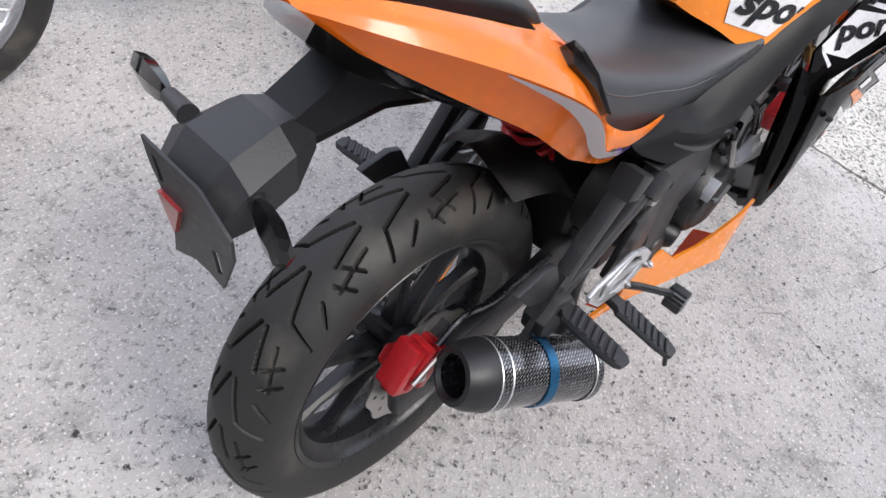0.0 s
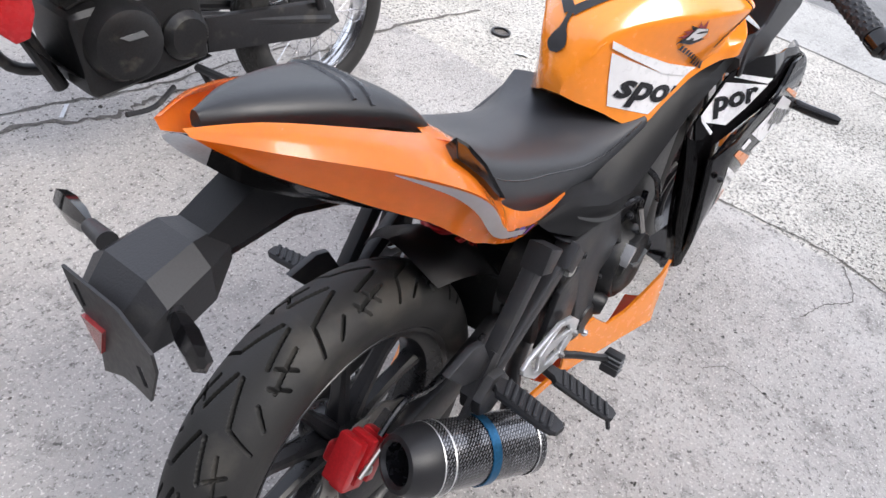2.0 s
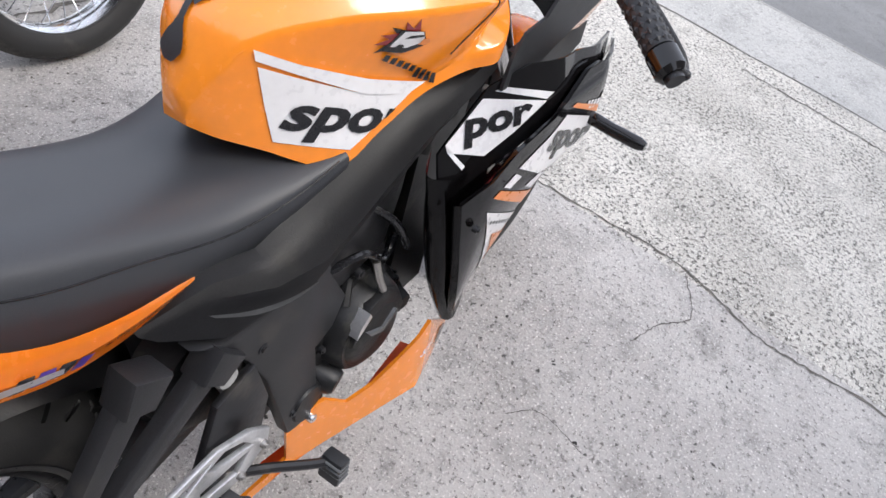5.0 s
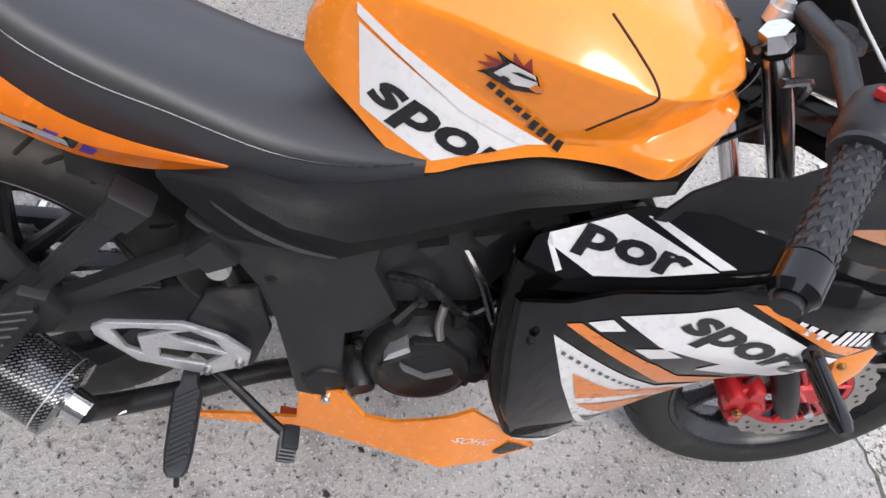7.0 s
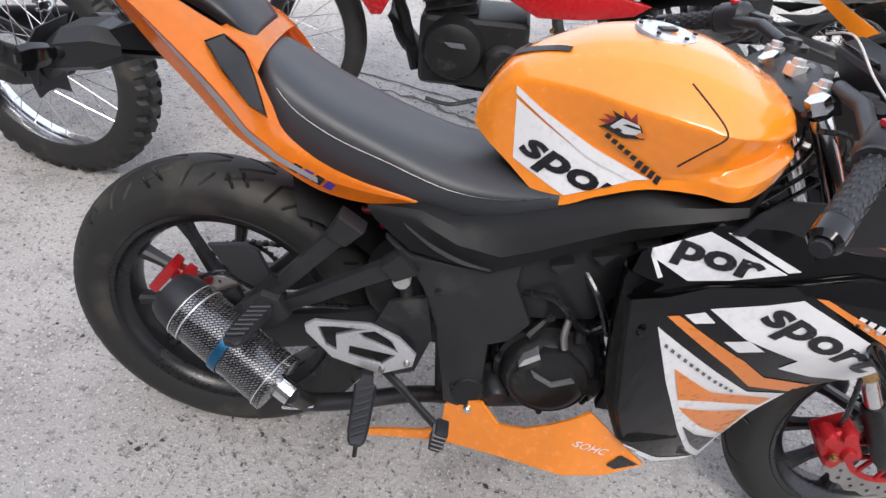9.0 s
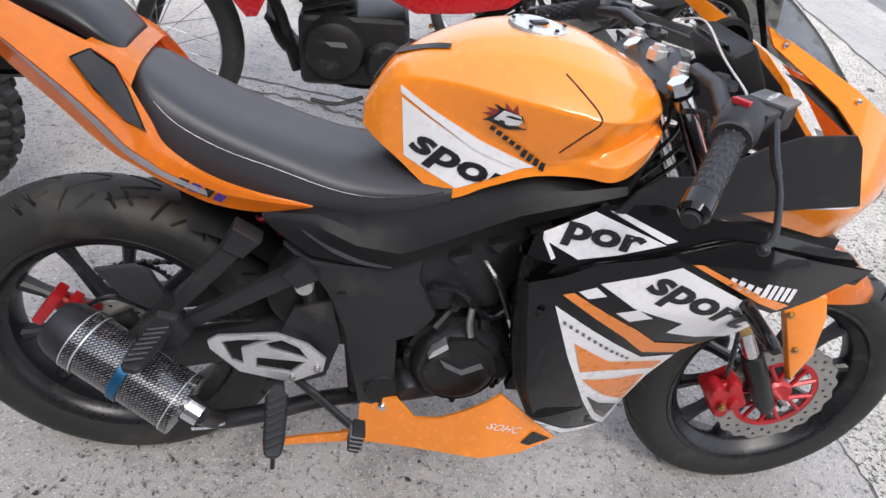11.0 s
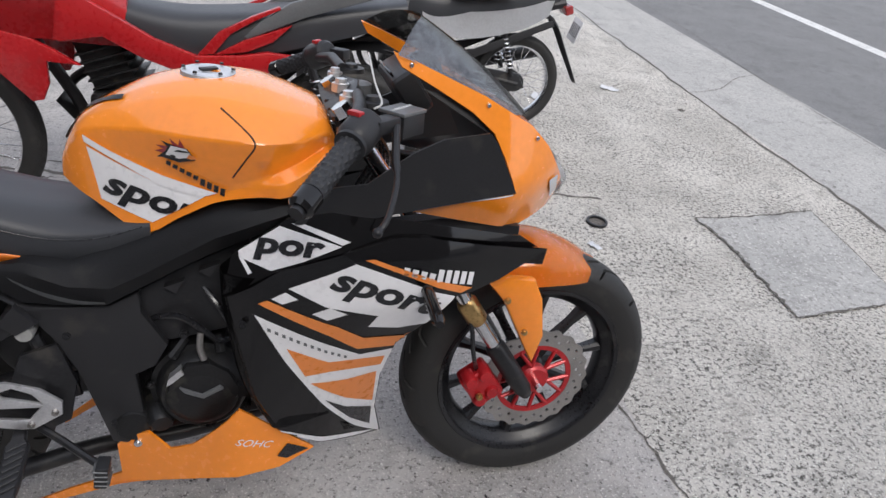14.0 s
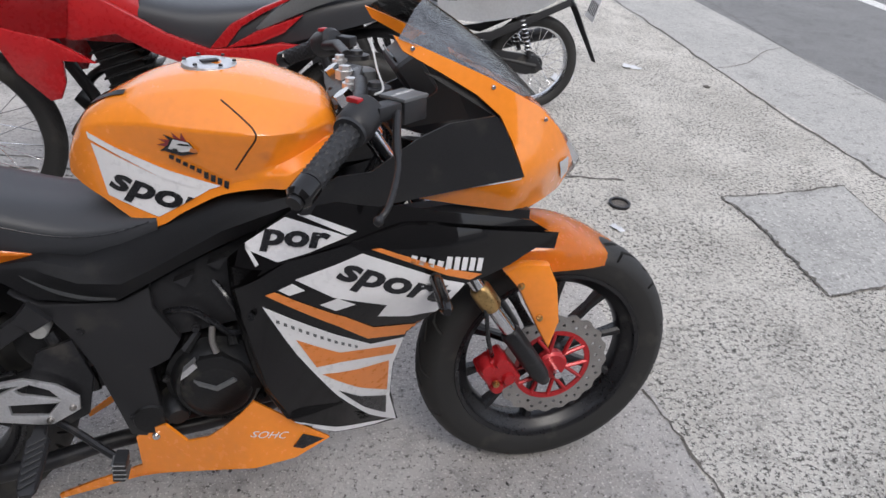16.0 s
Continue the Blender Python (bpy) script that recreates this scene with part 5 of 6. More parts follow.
for side in (1, -1):
    guard = part("heel_guard", slab([(0.211, 0.441), (0.226, 0.453), (0.317, 0.464), (0.367, 0.445), (0.398, 0.416), (0.395, 0.39), (0.348, 0.364), (0.329, 0.365), (0.26, 0.381), (0.214, 0.427)], -0.212 * side, -0.204 * side, [[(0.233, 0.442), (0.26, 0.448), (0.309, 0.452), (0.263, 0.43), (0.267, 0.397), (0.249, 0.405)], [(0.3, 0.443), (0.326, 0.452), (0.354, 0.437), (0.369, 0.414), (0.309, 0.433)], [(0.287, 0.413), (0.364, 0.408), (0.342, 0.383), (0.287, 0.392)]], 0.0015), SILVER, bike, "silver machined heel guard plate")
    guard.matrix_basis = Matrix.Translation((0, 0.0 if side > 0 else -0.06, 0))
    for x, z in ((0.385, 0.397), (0.345, 0.375)):
        bolt(guard, (x, -0.214 * side, z), 0.006, STEEL)
    shift = 0.0 if side > 0 else -0.06
    peg_hanger = part("peg_hanger", slab([(0.108, 0.425), (0.105, 0.455), (0.135, 0.482), (0.165, 0.475), (0.185, 0.445), (0.165, 0.415), (0.14, 0.405)], -0.205 * side + shift, -0.165 * side + shift, (), 0.006), MATTE, bike, "black pillion peg hanger with two struts")
    for a, b in (((0.140, 0.462), (0.252, 0.608)), ((0.168, 0.448), (0.338, 0.562))):
        d = (Vector((b[0], 0, b[1])) - Vector((a[0], 0, a[1]))).normalized()
        n = Vector((-d.z, 0, d.x))
        p, q = Vector((a[0], 0, a[1])), Vector((b[0], 0, b[1]))
        part("strut", slab([((v + n * w).x, (v + n * w).z) for v, w in ((p, 0.012), (q, 0.016), (q, -0.016), (p, -0.012))], -0.19 * side + shift, -0.165 * side + shift, (), 0.006), MATTE, peg_hanger)
        part("strut_cap", slab([((v + n * w).x, (v + n * w).z) for v, w in ((q - d * 0.012, 0.016), (q + d * 0.030, 0.026), (q + d * 0.036, -0.02), (q - d * 0.004, -0.018))], -0.200 * side + shift, -0.160 * side + shift, (), 0.005), MATTE, peg_hanger)
    part("fin", slab([(0.045, 0.545), (0.085, 0.495), (0.135, 0.470), (0.160, 0.478), (0.125, 0.548), (0.10, 0.556)], -0.185 * side + shift, -0.172 * side + shift, (), 0.003), MATTE, peg_hanger)
    p2 = foot_rest("pillion_peg", (0.148, -0.190 * side + shift, 0.462), (0.126, -0.318 * side + shift, 0.472), "black ribbed pillion foot peg")
    p1 = foot_rest("foot_peg", (0.322, -0.200 * side + shift, 0.350), (0.328, -0.335 * side + shift, 0.322), "black ribbed rider foot peg")
    part("feeler", tube([(0.328, -0.325 * side + shift, 0.315), (0.328, -0.332 * side + shift, 0.292)], 0.004, 6), DULL, p1)
    part("rear_set_plate", slab([(0.30, 0.40), (0.36, 0.34), (0.40, 0.36), (0.42, 0.44), (0.40, 0.52), (0.34, 0.50)], -0.19 * side, -0.178 * side, (), 0.003), DULL, bike)
pedal = part("brake_pedal", tube(curve_points([(0.35, -0.20, 0.36), (0.39, -0.225, 0.345), (0.43, -0.25, 0.325), (0.455, -0.265, 0.315)], 4), 0.007, 8), DULL, bike, "black brake pedal")
part("pedal_pad", box((0.022, 0.035, 0.045), (0.458, -0.272, 0.305), (0, 10, 0), 0.004), GRIP, pedal)
for k in range(4):
    part("tread", box((0.024, 0.037, 0.003), (0.458, -0.272, 0.29 + 0.010 * k), (0, 10, 0), 0.001, 1), GREYP, pedal)
stand = part("side_stand", tube([(0.40, 0.14, 0.30), (0.36, 0.24, 0.10), (0.345, 0.30, -0.032)], [0.011, 0.010, 0.010], 10), DULL, bike, "black side stand")
part("foot", box((0.07, 0.035, 0.008), (0.345, 0.305, -0.033), (7.5, 0, 0), 0.002), DULL, stand)

# belly cowl
def ybelly(x, z):
    return float(np.interp(x, [0.28, 0.5, 0.68, 0.85], [-0.124, -0.188, -0.265, -0.225]))


for side in (1, -1):
    belly = part("belly_cowl", sheet([(0.288, 0.116), (0.36, 0.158), (0.434, 0.196), (0.466, 0.214), (0.465, 0.284), (0.488, 0.306), (0.524, 0.322), (0.560, 0.290), (0.60, 0.308), (0.637, 0.345), (0.690, 0.405), (0.75, 0.345), (0.823, 0.273), (0.757, 0.247), (0.679, 0.25), (0.583, 0.222), (0.456, 0.183), (0.36, 0.138), (0.29, 0.106)], ybelly, 0.006, 0.025, side < 0), ORANGE, bike, "orange lower belly cowl", 26)
    part("belly_floor", grid_panel([[(0.44, -0.172 * side, 0.182), (0.52, -0.195 * side, 0.208), (0.65, -0.245 * side, 0.243), (0.76, -0.24 * side, 0.246)], [(0.44, -0.13 * side, 0.165), (0.52, -0.15 * side, 0.185), (0.65, -0.185 * side, 0.205), (0.78, -0.17 * side, 0.20)]], 0.003 * side, smooth_rows=False, smooth_cols=False), RED_ORANGE, bike)
    if side == 1:
        btree = tree_of(belly)
        print_on("lettering", "SOHC", (0.678, 0.327), (0.742, 0.302), 0.022, btree, WHITE, belly, 0.002, 0.25, 0.0)
        bolt(belly, (0.504, -0.192, 0.294), 0.008)
        sticker("cowl_vent", [(0.752, 0.277), (0.772, 0.302), (0.812, 0.276), (0.770, 0.266)], btree, INK, belly, 0.002)

# fairing
WING = [(0.68, 0.642), (0.763, 0.699), (0.872, 0.732), (0.951, 0.754), (0.995, 0.753), (1.24, 0.693), (1.141, 0.652), (1.091, 0.64), (1.059, 0.638), (1.009, 0.58), (0.964, 0.525), (0.947, 0.443), (0.949, 0.323), (0.979, 0.192), (0.832, 0.279), (0.76, 0.348), (0.72, 0.441), (0.694, 0.56)]
for side in (1, -1):
    mir = side < 0
    upper = part("upper_fairing", sheet([(0.672, 0.632), (0.688, 0.692), (0.735, 0.727), (0.778, 0.758), (0.848, 0.777), (0.952, 0.775), (1.038, 0.760), (1.184, 0.724), (1.225, 0.695), (1.006, 0.722), (0.882, 0.708)], yup, 0.005, 0.03, mir), GLOSS, bike, "black gloss upper side fairing", 26)
    inner = part("cockpit_panel", sheet([(0.816, 0.788), (0.851, 0.812), (0.906, 0.818), (0.982, 0.872), (1.032, 0.895), (1.108, 0.906), (1.125, 0.889), (1.169, 0.799), (0.96, 0.768), (0.852, 0.75), (0.789, 0.754)], lambda x, z: -0.235 - 0.2 * max(0, 0.8 - z), 0.005, 0.03, mir), MATTE, bike, "black matt cockpit side panel", 26)
    wing = part("side_fairing", sheet(WING, ywing, 0.006, 0.02, mir), GLOSS, bike, "black gloss side fairing with white and orange graphics", 26)
    nose = part("nose_fairing", sheet([(0.95, 1.022), (0.964, 0.999), (1.028, 0.965), (1.086, 0.932), (1.125, 0.899), (1.144, 0.861), (1.171, 0.796), (0.96, 0.771), (1.067, 0.744), (1.192, 0.715), (1.296, 0.724), (1.325, 0.763), (1.253, 0.862), (1.202, 0.908), (1.106, 0.959), (0.99, 1.007)], ynose, 0.006, 0.02, mir), ORANGE, bike, "orange nose fairing", 30)
    edge = [WING[k] for k in (0, 17, 16, 15, 14)]
    duct = part("inner_duct", grid_panel([[(x, ywing(x, z) * side, z) for x, z in edge], [(x - 0.006, (ywing(x, z) + 0.010) * side, z) for x, z in edge], [(x + 0.02, (ywing(x, z) + 0.022) * side, z) for x, z in edge], [(x + 0.08, (ywing(x, z) + 0.03) * side, z) for x, z in edge]], 0.004 * side, smooth_rows=False), GLOSS, bike, "black inner duct wall", 30)
    part("duct_post", grid_panel([[(0.700, -0.205 * side, 0.69), (0.690, -0.215 * side, 0.60), (0.712, -0.225 * side, 0.47), (0.755, -0.235 * side, 0.36)], [(0.668, -0.222 * side, 0.67), (0.672, -0.238 * side, 0.59), (0.695, -0.25 * side, 0.46), (0.742, -0.258 * side, 0.36)], [(0.70, -0.252 * side, 0.665), (0.70, -0.262 * side, 0.585), (0.722, -0.268 * side, 0.46), (0.765, -0.268 * side, 0.36)], [(0.80, -0.245 * side, 0.66), (0.80, -0.25 * side, 0.585), (0.82, -0.25 * side, 0.46), (0.85, -0.24 * side, 0.36)]], 0.004 * side), GLOSS, duct, "black gloss inner duct post", 30)
    part("duct_lamp", box((0.05, 0.014, 0.045), (0.78, -0.272 * side, 0.56), (0, 20, 0), 0.006), LENS, duct, "red item inside the duct")
    top = WING[:6]
    flange = part("edge_flange", grid_panel([[(x, (ywing(x, z) - 0.002) * side, z + 0.003) for x, z in top], [(x + 0.005, (yup(x, z - 0.04) + 0.004) * side, z - 0.04) for x, z in top]], 0.004 * side, smooth_rows=False, smooth_cols=False), GLOSS, bike)
    if mir:
        for o in (upper, wing, duct, flange):
            o.matrix_basis = Matrix.Translation((0, -0.17, 0))
        inner.matrix_basis = Matrix.Translation((0, -0.10, 0))
    part("nose_liner", sheet([(1.0, 0.965), (1.13, 0.89), (1.168, 0.795), (0.98, 0.77), (1.07, 0.745), (1.19, 0.72), (1.285, 0.73), (1.31, 0.765), (1.24, 0.855), (1.19, 0.895), (1.10, 0.94)], lambda x, z: ynose(x, z) + 0.012, 0.003, 0.03, mir), MATTE, bike)
    part("fork_shroud", slab([(1.04, 0.64), (1.20, 0.68), (1.20, 0.72), (1.05, 0.74), (0.95, 0.73)], -0.2 * side, -0.17 * side), MATTE, bike)
    if side == 1:
        wt, ut, nt, it = tree_of(wing), tree_of(upper), tree_of(nose), tree_of(inner)
        sticker("white_field", [(0.775, 0.668), (0.881, 0.712), (1.054, 0.639), (1.009, 0.58), (0.963, 0.573), (0.907, 0.583), (0.922, 0.609), (0.833, 0.635)], wt, WHITE, wing, 0.0012)
        sticker("orange_band", [(0.895, 0.718), (0.91, 0.719), (1.086, 0.649), (1.064, 0.643)], wt, DECAL, wing, 0.0012)
        sticker("orange_band", [(0.727, 0.64), (0.742, 0.646), (0.855, 0.589), (0.902, 0.555), (0.987, 0.548), (0.961, 0.521), (0.893, 0.527), (0.841, 0.57)], wt, DECAL, wing, 0.0012)
        sticker("white_square", [(0.748, 0.649), (0.771, 0.661), (0.79, 0.648), (0.765, 0.639)], wt, WHITE, wing, 0.0012)
        sticker("white_square", [(0.812, 0.62), (0.841, 0.633), (0.87, 0.617), (0.837, 0.606)], wt, WHITE, wing, 0.0012)
        sticker("white_shield", [(0.721, 0.619), (0.848, 0.544), (0.899, 0.511), (0.96, 0.513), (0.945, 0.435), (0.947, 0.322), (0.974, 0.197), (0.904, 0.284), (0.839, 0.388), (0.769, 0.516)], wt, WHITE, wing, 0.0012)
        sticker("orange_wedge", [(0.771, 0.547), (0.844, 0.505), (0.947, 0.495), (0.942, 0.47), (0.844, 0.48), (0.803, 0.477)], wt, DECAL, wing, 0.0024)
        sticker("orange_wedge", [(0.812, 0.457), (0.879, 0.448), (0.936, 0.45), (0.939, 0.35), (0.88, 0.392)], wt, DECAL, wing, 0.0024)
        sticker("black_wedge", [(0.84, 0.404), (0.882, 0.363), (0.939, 0.328), (0.943, 0.258), (0.893, 0.32)], wt, INK, wing, 0.0024)
        sticker("white_lip", [(0.762, 0.344), (0.774, 0.341), (0.837, 0.293), (0.909, 0.252), (0.968, 0.21), (0.921, 0.232), (0.833, 0.281)], wt, WHITE, wing, 0.0012)
        print_on("lettering", "sport", (0.838, 0.672), (1.018, 0.606), 0.060, wt, INK, wing, 0.0028, 0.25, 0.035)
        for k in range(9):
            t = k / 9
            h = 0.014 if k < 4 else 0.024
            x, z = 0.957 + 0.132 * t, 0.690 - 0.036 * t
            sticker("wing_mark", [(x, z), (x + 0.010, z - 0.003), (x + 0.013, z + h - 0.003), (x + 0.003, z + h)], wt, WHITE, wing, 0.0012)
        for k in range(12):
            t = k / 12
            x, z = 0.741 + 0.14 * t, 0.584 - 0.082 * t
            sticker("model_mark", [(x, z + 0.002), (x + 0.0055, z - 0.001), (x + 0.0055, z + 0.006), (x, z + 0.009)], wt, GREYP, wing, 0.0024)
        sticker("white_field", [(0.69, 0.694), (0.766, 0.746), (0.862, 0.729), (0.80, 0.698), (0.75, 0.678)], ut, WHITE, upper, 0.0012)
        sticker("white_stripe", [(0.785, 0.752), (0.80, 0.755), (0.876, 0.738), (0.862, 0.731)], ut, WHITE, upper, 0.0012)
        print_on("lettering", "por", (0.722, 0.703), (0.838, 0.709), 0.044, ut, INK, upper, 0.0028, 0.25, 0.04, clip=((0.862, 0.729), (0.75, 0.678)))
        for at, o in (((0.781, -0.226, 0.752), upper), ((1.05, -0.222, 0.838), inner), ((0.702, -0.292, 0.600), wing)):
            bolt(o, at, 0.0055, DULL if o is wing else STEEL)
        sticker("position_lamp", [(1.257, 0.799), (1.285, 0.801), (1.302, 0.76), (1.284, 0.75)], nt, CLEAR, nose, 0.003, "clear corner lamp lens")
        for x, z in ((0.979, 1.003), (1.112, 0.945), (1.215, 0.885)):
            bolt(nose, (x, ynose(x, z) - 0.002, z), 0.004)
        seam([(0.98, 0.772), (1.07, 0.783), (1.165, 0.795)], nt, 0.0012, nose, WHITE)
head_lamp = part("headlamp", grid_panel([[(1.30, -0.10, 0.80), (1.34, 0, 0.80), (1.30, 0.10, 0.80)], [(1.33, -0.085, 0.755), (1.375, 0, 0.75), (1.33, 0.085, 0.755)], [(1.30, -0.07, 0.715), (1.34, 0, 0.71), (1.30, 0.07, 0.715)]], 0.01), CLEAR, bike, "clear headlamp lens in a black chin")
part("nose_top", grid_panel([[(1.20, -0.135, 0.905), (1.235, 0, 0.895), (1.20, 0.135, 0.905)], [(1.255, -0.11, 0.86), (1.29, 0, 0.85), (1.255, 0.11, 0.86)], [(1.31, -0.065, 0.79), (1.345, 0, 0.79), (1.31, 0.065, 0.79)]], 0.005), ORANGE, bike)
part("chin", grid_panel([[(1.19, -0.19, 0.712), (1.30, -0.08, 0.715), (1.345, 0, 0.708), (1.30, 0.08, 0.715), (1.19, 0.19, 0.712)], [(1.16, -0.16, 0.69), (1.27, -0.07, 0.685), (1.31, 0, 0.68), (1.27, 0.07, 0.685), (1.16, 0.16, 0.69)]], 0.006, smooth_cols=False), GLOSS, bike)
screen = part("windscreen", grid_panel([
    [(0.955, -0.185, 1.018), (1.05, -0.17, 0.98), (1.13, -0.145, 0.94), (1.20, -0.11, 0.905)],
    [(0.995, -0.11, 1.052), (1.09, -0.10, 1.0), (1.17, -0.085, 0.945), (1.24, -0.06, 0.895)],
    [(1.03, 0.0, 1.062), (1.11, 0.0, 1.012), (1.19, 0.0, 0.952), (1.262, 0.0, 0.885)],
    [(0.995, 0.11, 1.052), (1.09, 0.10, 1.0), (1.17, 0.085, 0.945), (1.24, 0.06, 0.895)],
    [(0.955, 0.185, 1.018), (1.05, 0.17, 0.98), (1.13, 0.145, 0.94), (1.20, 0.11, 0.905)]], 0.003), SMOKED, bike, "smoked plastic windscreen")
screen.visible_shadow = False

# forks, front brake and mudguard
for side in (-1, 1):
    fork = part("fork_leg", tube([(0.885, -0.035 + 0.1 * side, 0.90), (1.24, -0.035 + 0.1 * side, 0.37)], 0.0155, 18), CHROME, bike, "chromed fork tube with gold collar")
    d = Vector((1.329 - 0.885, 0, 0.237 - 0.90))
    p = lambda t: (0.885 + d.x * t, -0.035 + 0.1 * side, 0.90 + d.z * t)
    part("collar", tube([p(0.56), p(0.57), p(0.63), p(0.64)], [0.018, 0.0225, 0.0225, 0.018], 20), GOLD, fork)
    part("lower", tube([p(0.73), p(0.74), p(0.86), p(0.92), p(0.95)], [0.018, 0.0225, 0.022, 0.02, 0.012], 20), DULL, fork, "black fork slider")
    part("top_nut", tube([p(-0.01), p(-0.035)], [0.017, 0.016], 6), CHROME, fork)
part("front_axle", tube([(1.331, -0.15, 0.292), (1.331, 0.06, 0.292)], 0.009, 10), CHROME, bike)
disc(front_wheel, FC, 0.130, 0.092, -0.109, 20, 40, STEEL, "brake_disc", "wave-edged drilled steel brake disc")
carrier = disc(front_wheel, FC, 0.094, 0.080, -0.108, 0, 0, RED, "disc_carrier", "red anodised disc carrier")
for k in range(12):
    a = 2 * math.pi * k / 12
    b = a + (0.35 if k % 2 else -0.35)
    part("carrier_arm", tube([(FC[0] + 0.03 * math.cos(b), -0.108, FC[2] + 0.03 * math.sin(b)), (FC[0] + 0.085 * math.cos(a), -0.108, FC[2] + 0.085 * math.sin(a))], 0.005, 6), RED, carrier)
part("carrier_hub", revolve([(0.0, -0.072), (0.03, -0.072), (0.036, -0.066), (0.036, -0.04)], FC, 24), RED, carrier)
fcal = part("front_caliper", box((0.07, 0.05, 0.085), (1.205, -0.092, 0.30), (0, -35, 0), 0.01, 3), RED, bike, "red anodised front brake caliper")
for dx, dz in ((-0.025, 0.02), (0.005, 0.035), (0.0, -0.03), (0.025, -0.01)):
    part("piston_boss", revolve([(0.0, -0.125), (0.012, -0.125), (0.016, -0.118), (0.017, -0.09)], (1.20 + dx, 0, 0.30 + dz), 16), RED, fcal)
bolt(fcal, (1.195, -0.126, 0.285), 0.008, GOLD)
fcal.matrix_basis = Matrix.Translation((-0.012, -0.035, 0.012))
part("front_brake_hose", tube(curve_points([(1.19, -0.10, 0.34), (1.17, -0.12, 0.40), (1.15, -0.11, 0.50), (1.05, -0.12, 0.65)], 6), 0.005, 8), INK, fcal)
for side in (-1, 1):
    part("mudguard_leg", slab([(1.175, 0.575), (1.215, 0.592), (1.268, 0.585), (1.290, 0.54), (1.305, 0.45), (1.288, 0.382), (1.262, 0.43), (1.208, 0.535)], -0.045 + 0.126 * side, -0.045 + 0.10 * side, (), 0.006), ORANGE, bike, "orange mudguard leg")
bolt(bike, (1.211, -0.173, 0.544), 0.007, GOLD)
bolt(bike, (1.258, -0.173, 0.465), 0.007, GOLD)
rows = []
for x, w, z, drop in ((1.19, 0.090, 0.625, 0.075), (1.25, 0.10, 0.64, 0.085), (1.32, 0.10, 0.635, 0.08), (1.40, 0.09, 0.60, 0.06), (1.455, 0.07, 0.565, 0.035), (1.485, 0.035, 0.545, 0.012)):
    cy = -0.045 + 0.30 * max(0.0, x - 1.33)
    rows.append([(x, cy - w, z - drop), (x, cy - w * 0.92, z - drop * 0.45), (x, cy - w * 0.5, z - 0.008), (x, cy, z), (x, cy + w * 0.5, z - 0.008), (x, cy + w * 0.92, z - drop * 0.45), (x, cy + w, z - drop)])
part("front_mudguard", grid_panel(rows, -0.004, 3, 4), ORANGE, bike, "orange front mudguard")
ind = part("front_indicator", tube([(0.985, -0.28, 0.665), (1.0, -0.305, 0.66), (1.002, -0.33, 0.657)], [0.010, 0.011, 0.010], 12), MATTE, bike, "black front indicator stalk")
part("lens", tube(curve_points([(1.0, -0.315, 0.66), (1.0, -0.35, 0.655), (0.998, -0.41, 0.652)], 4), [0.008] + [0.011] * 6 + [0.011, 0.007], 12), GLOSS, ind)

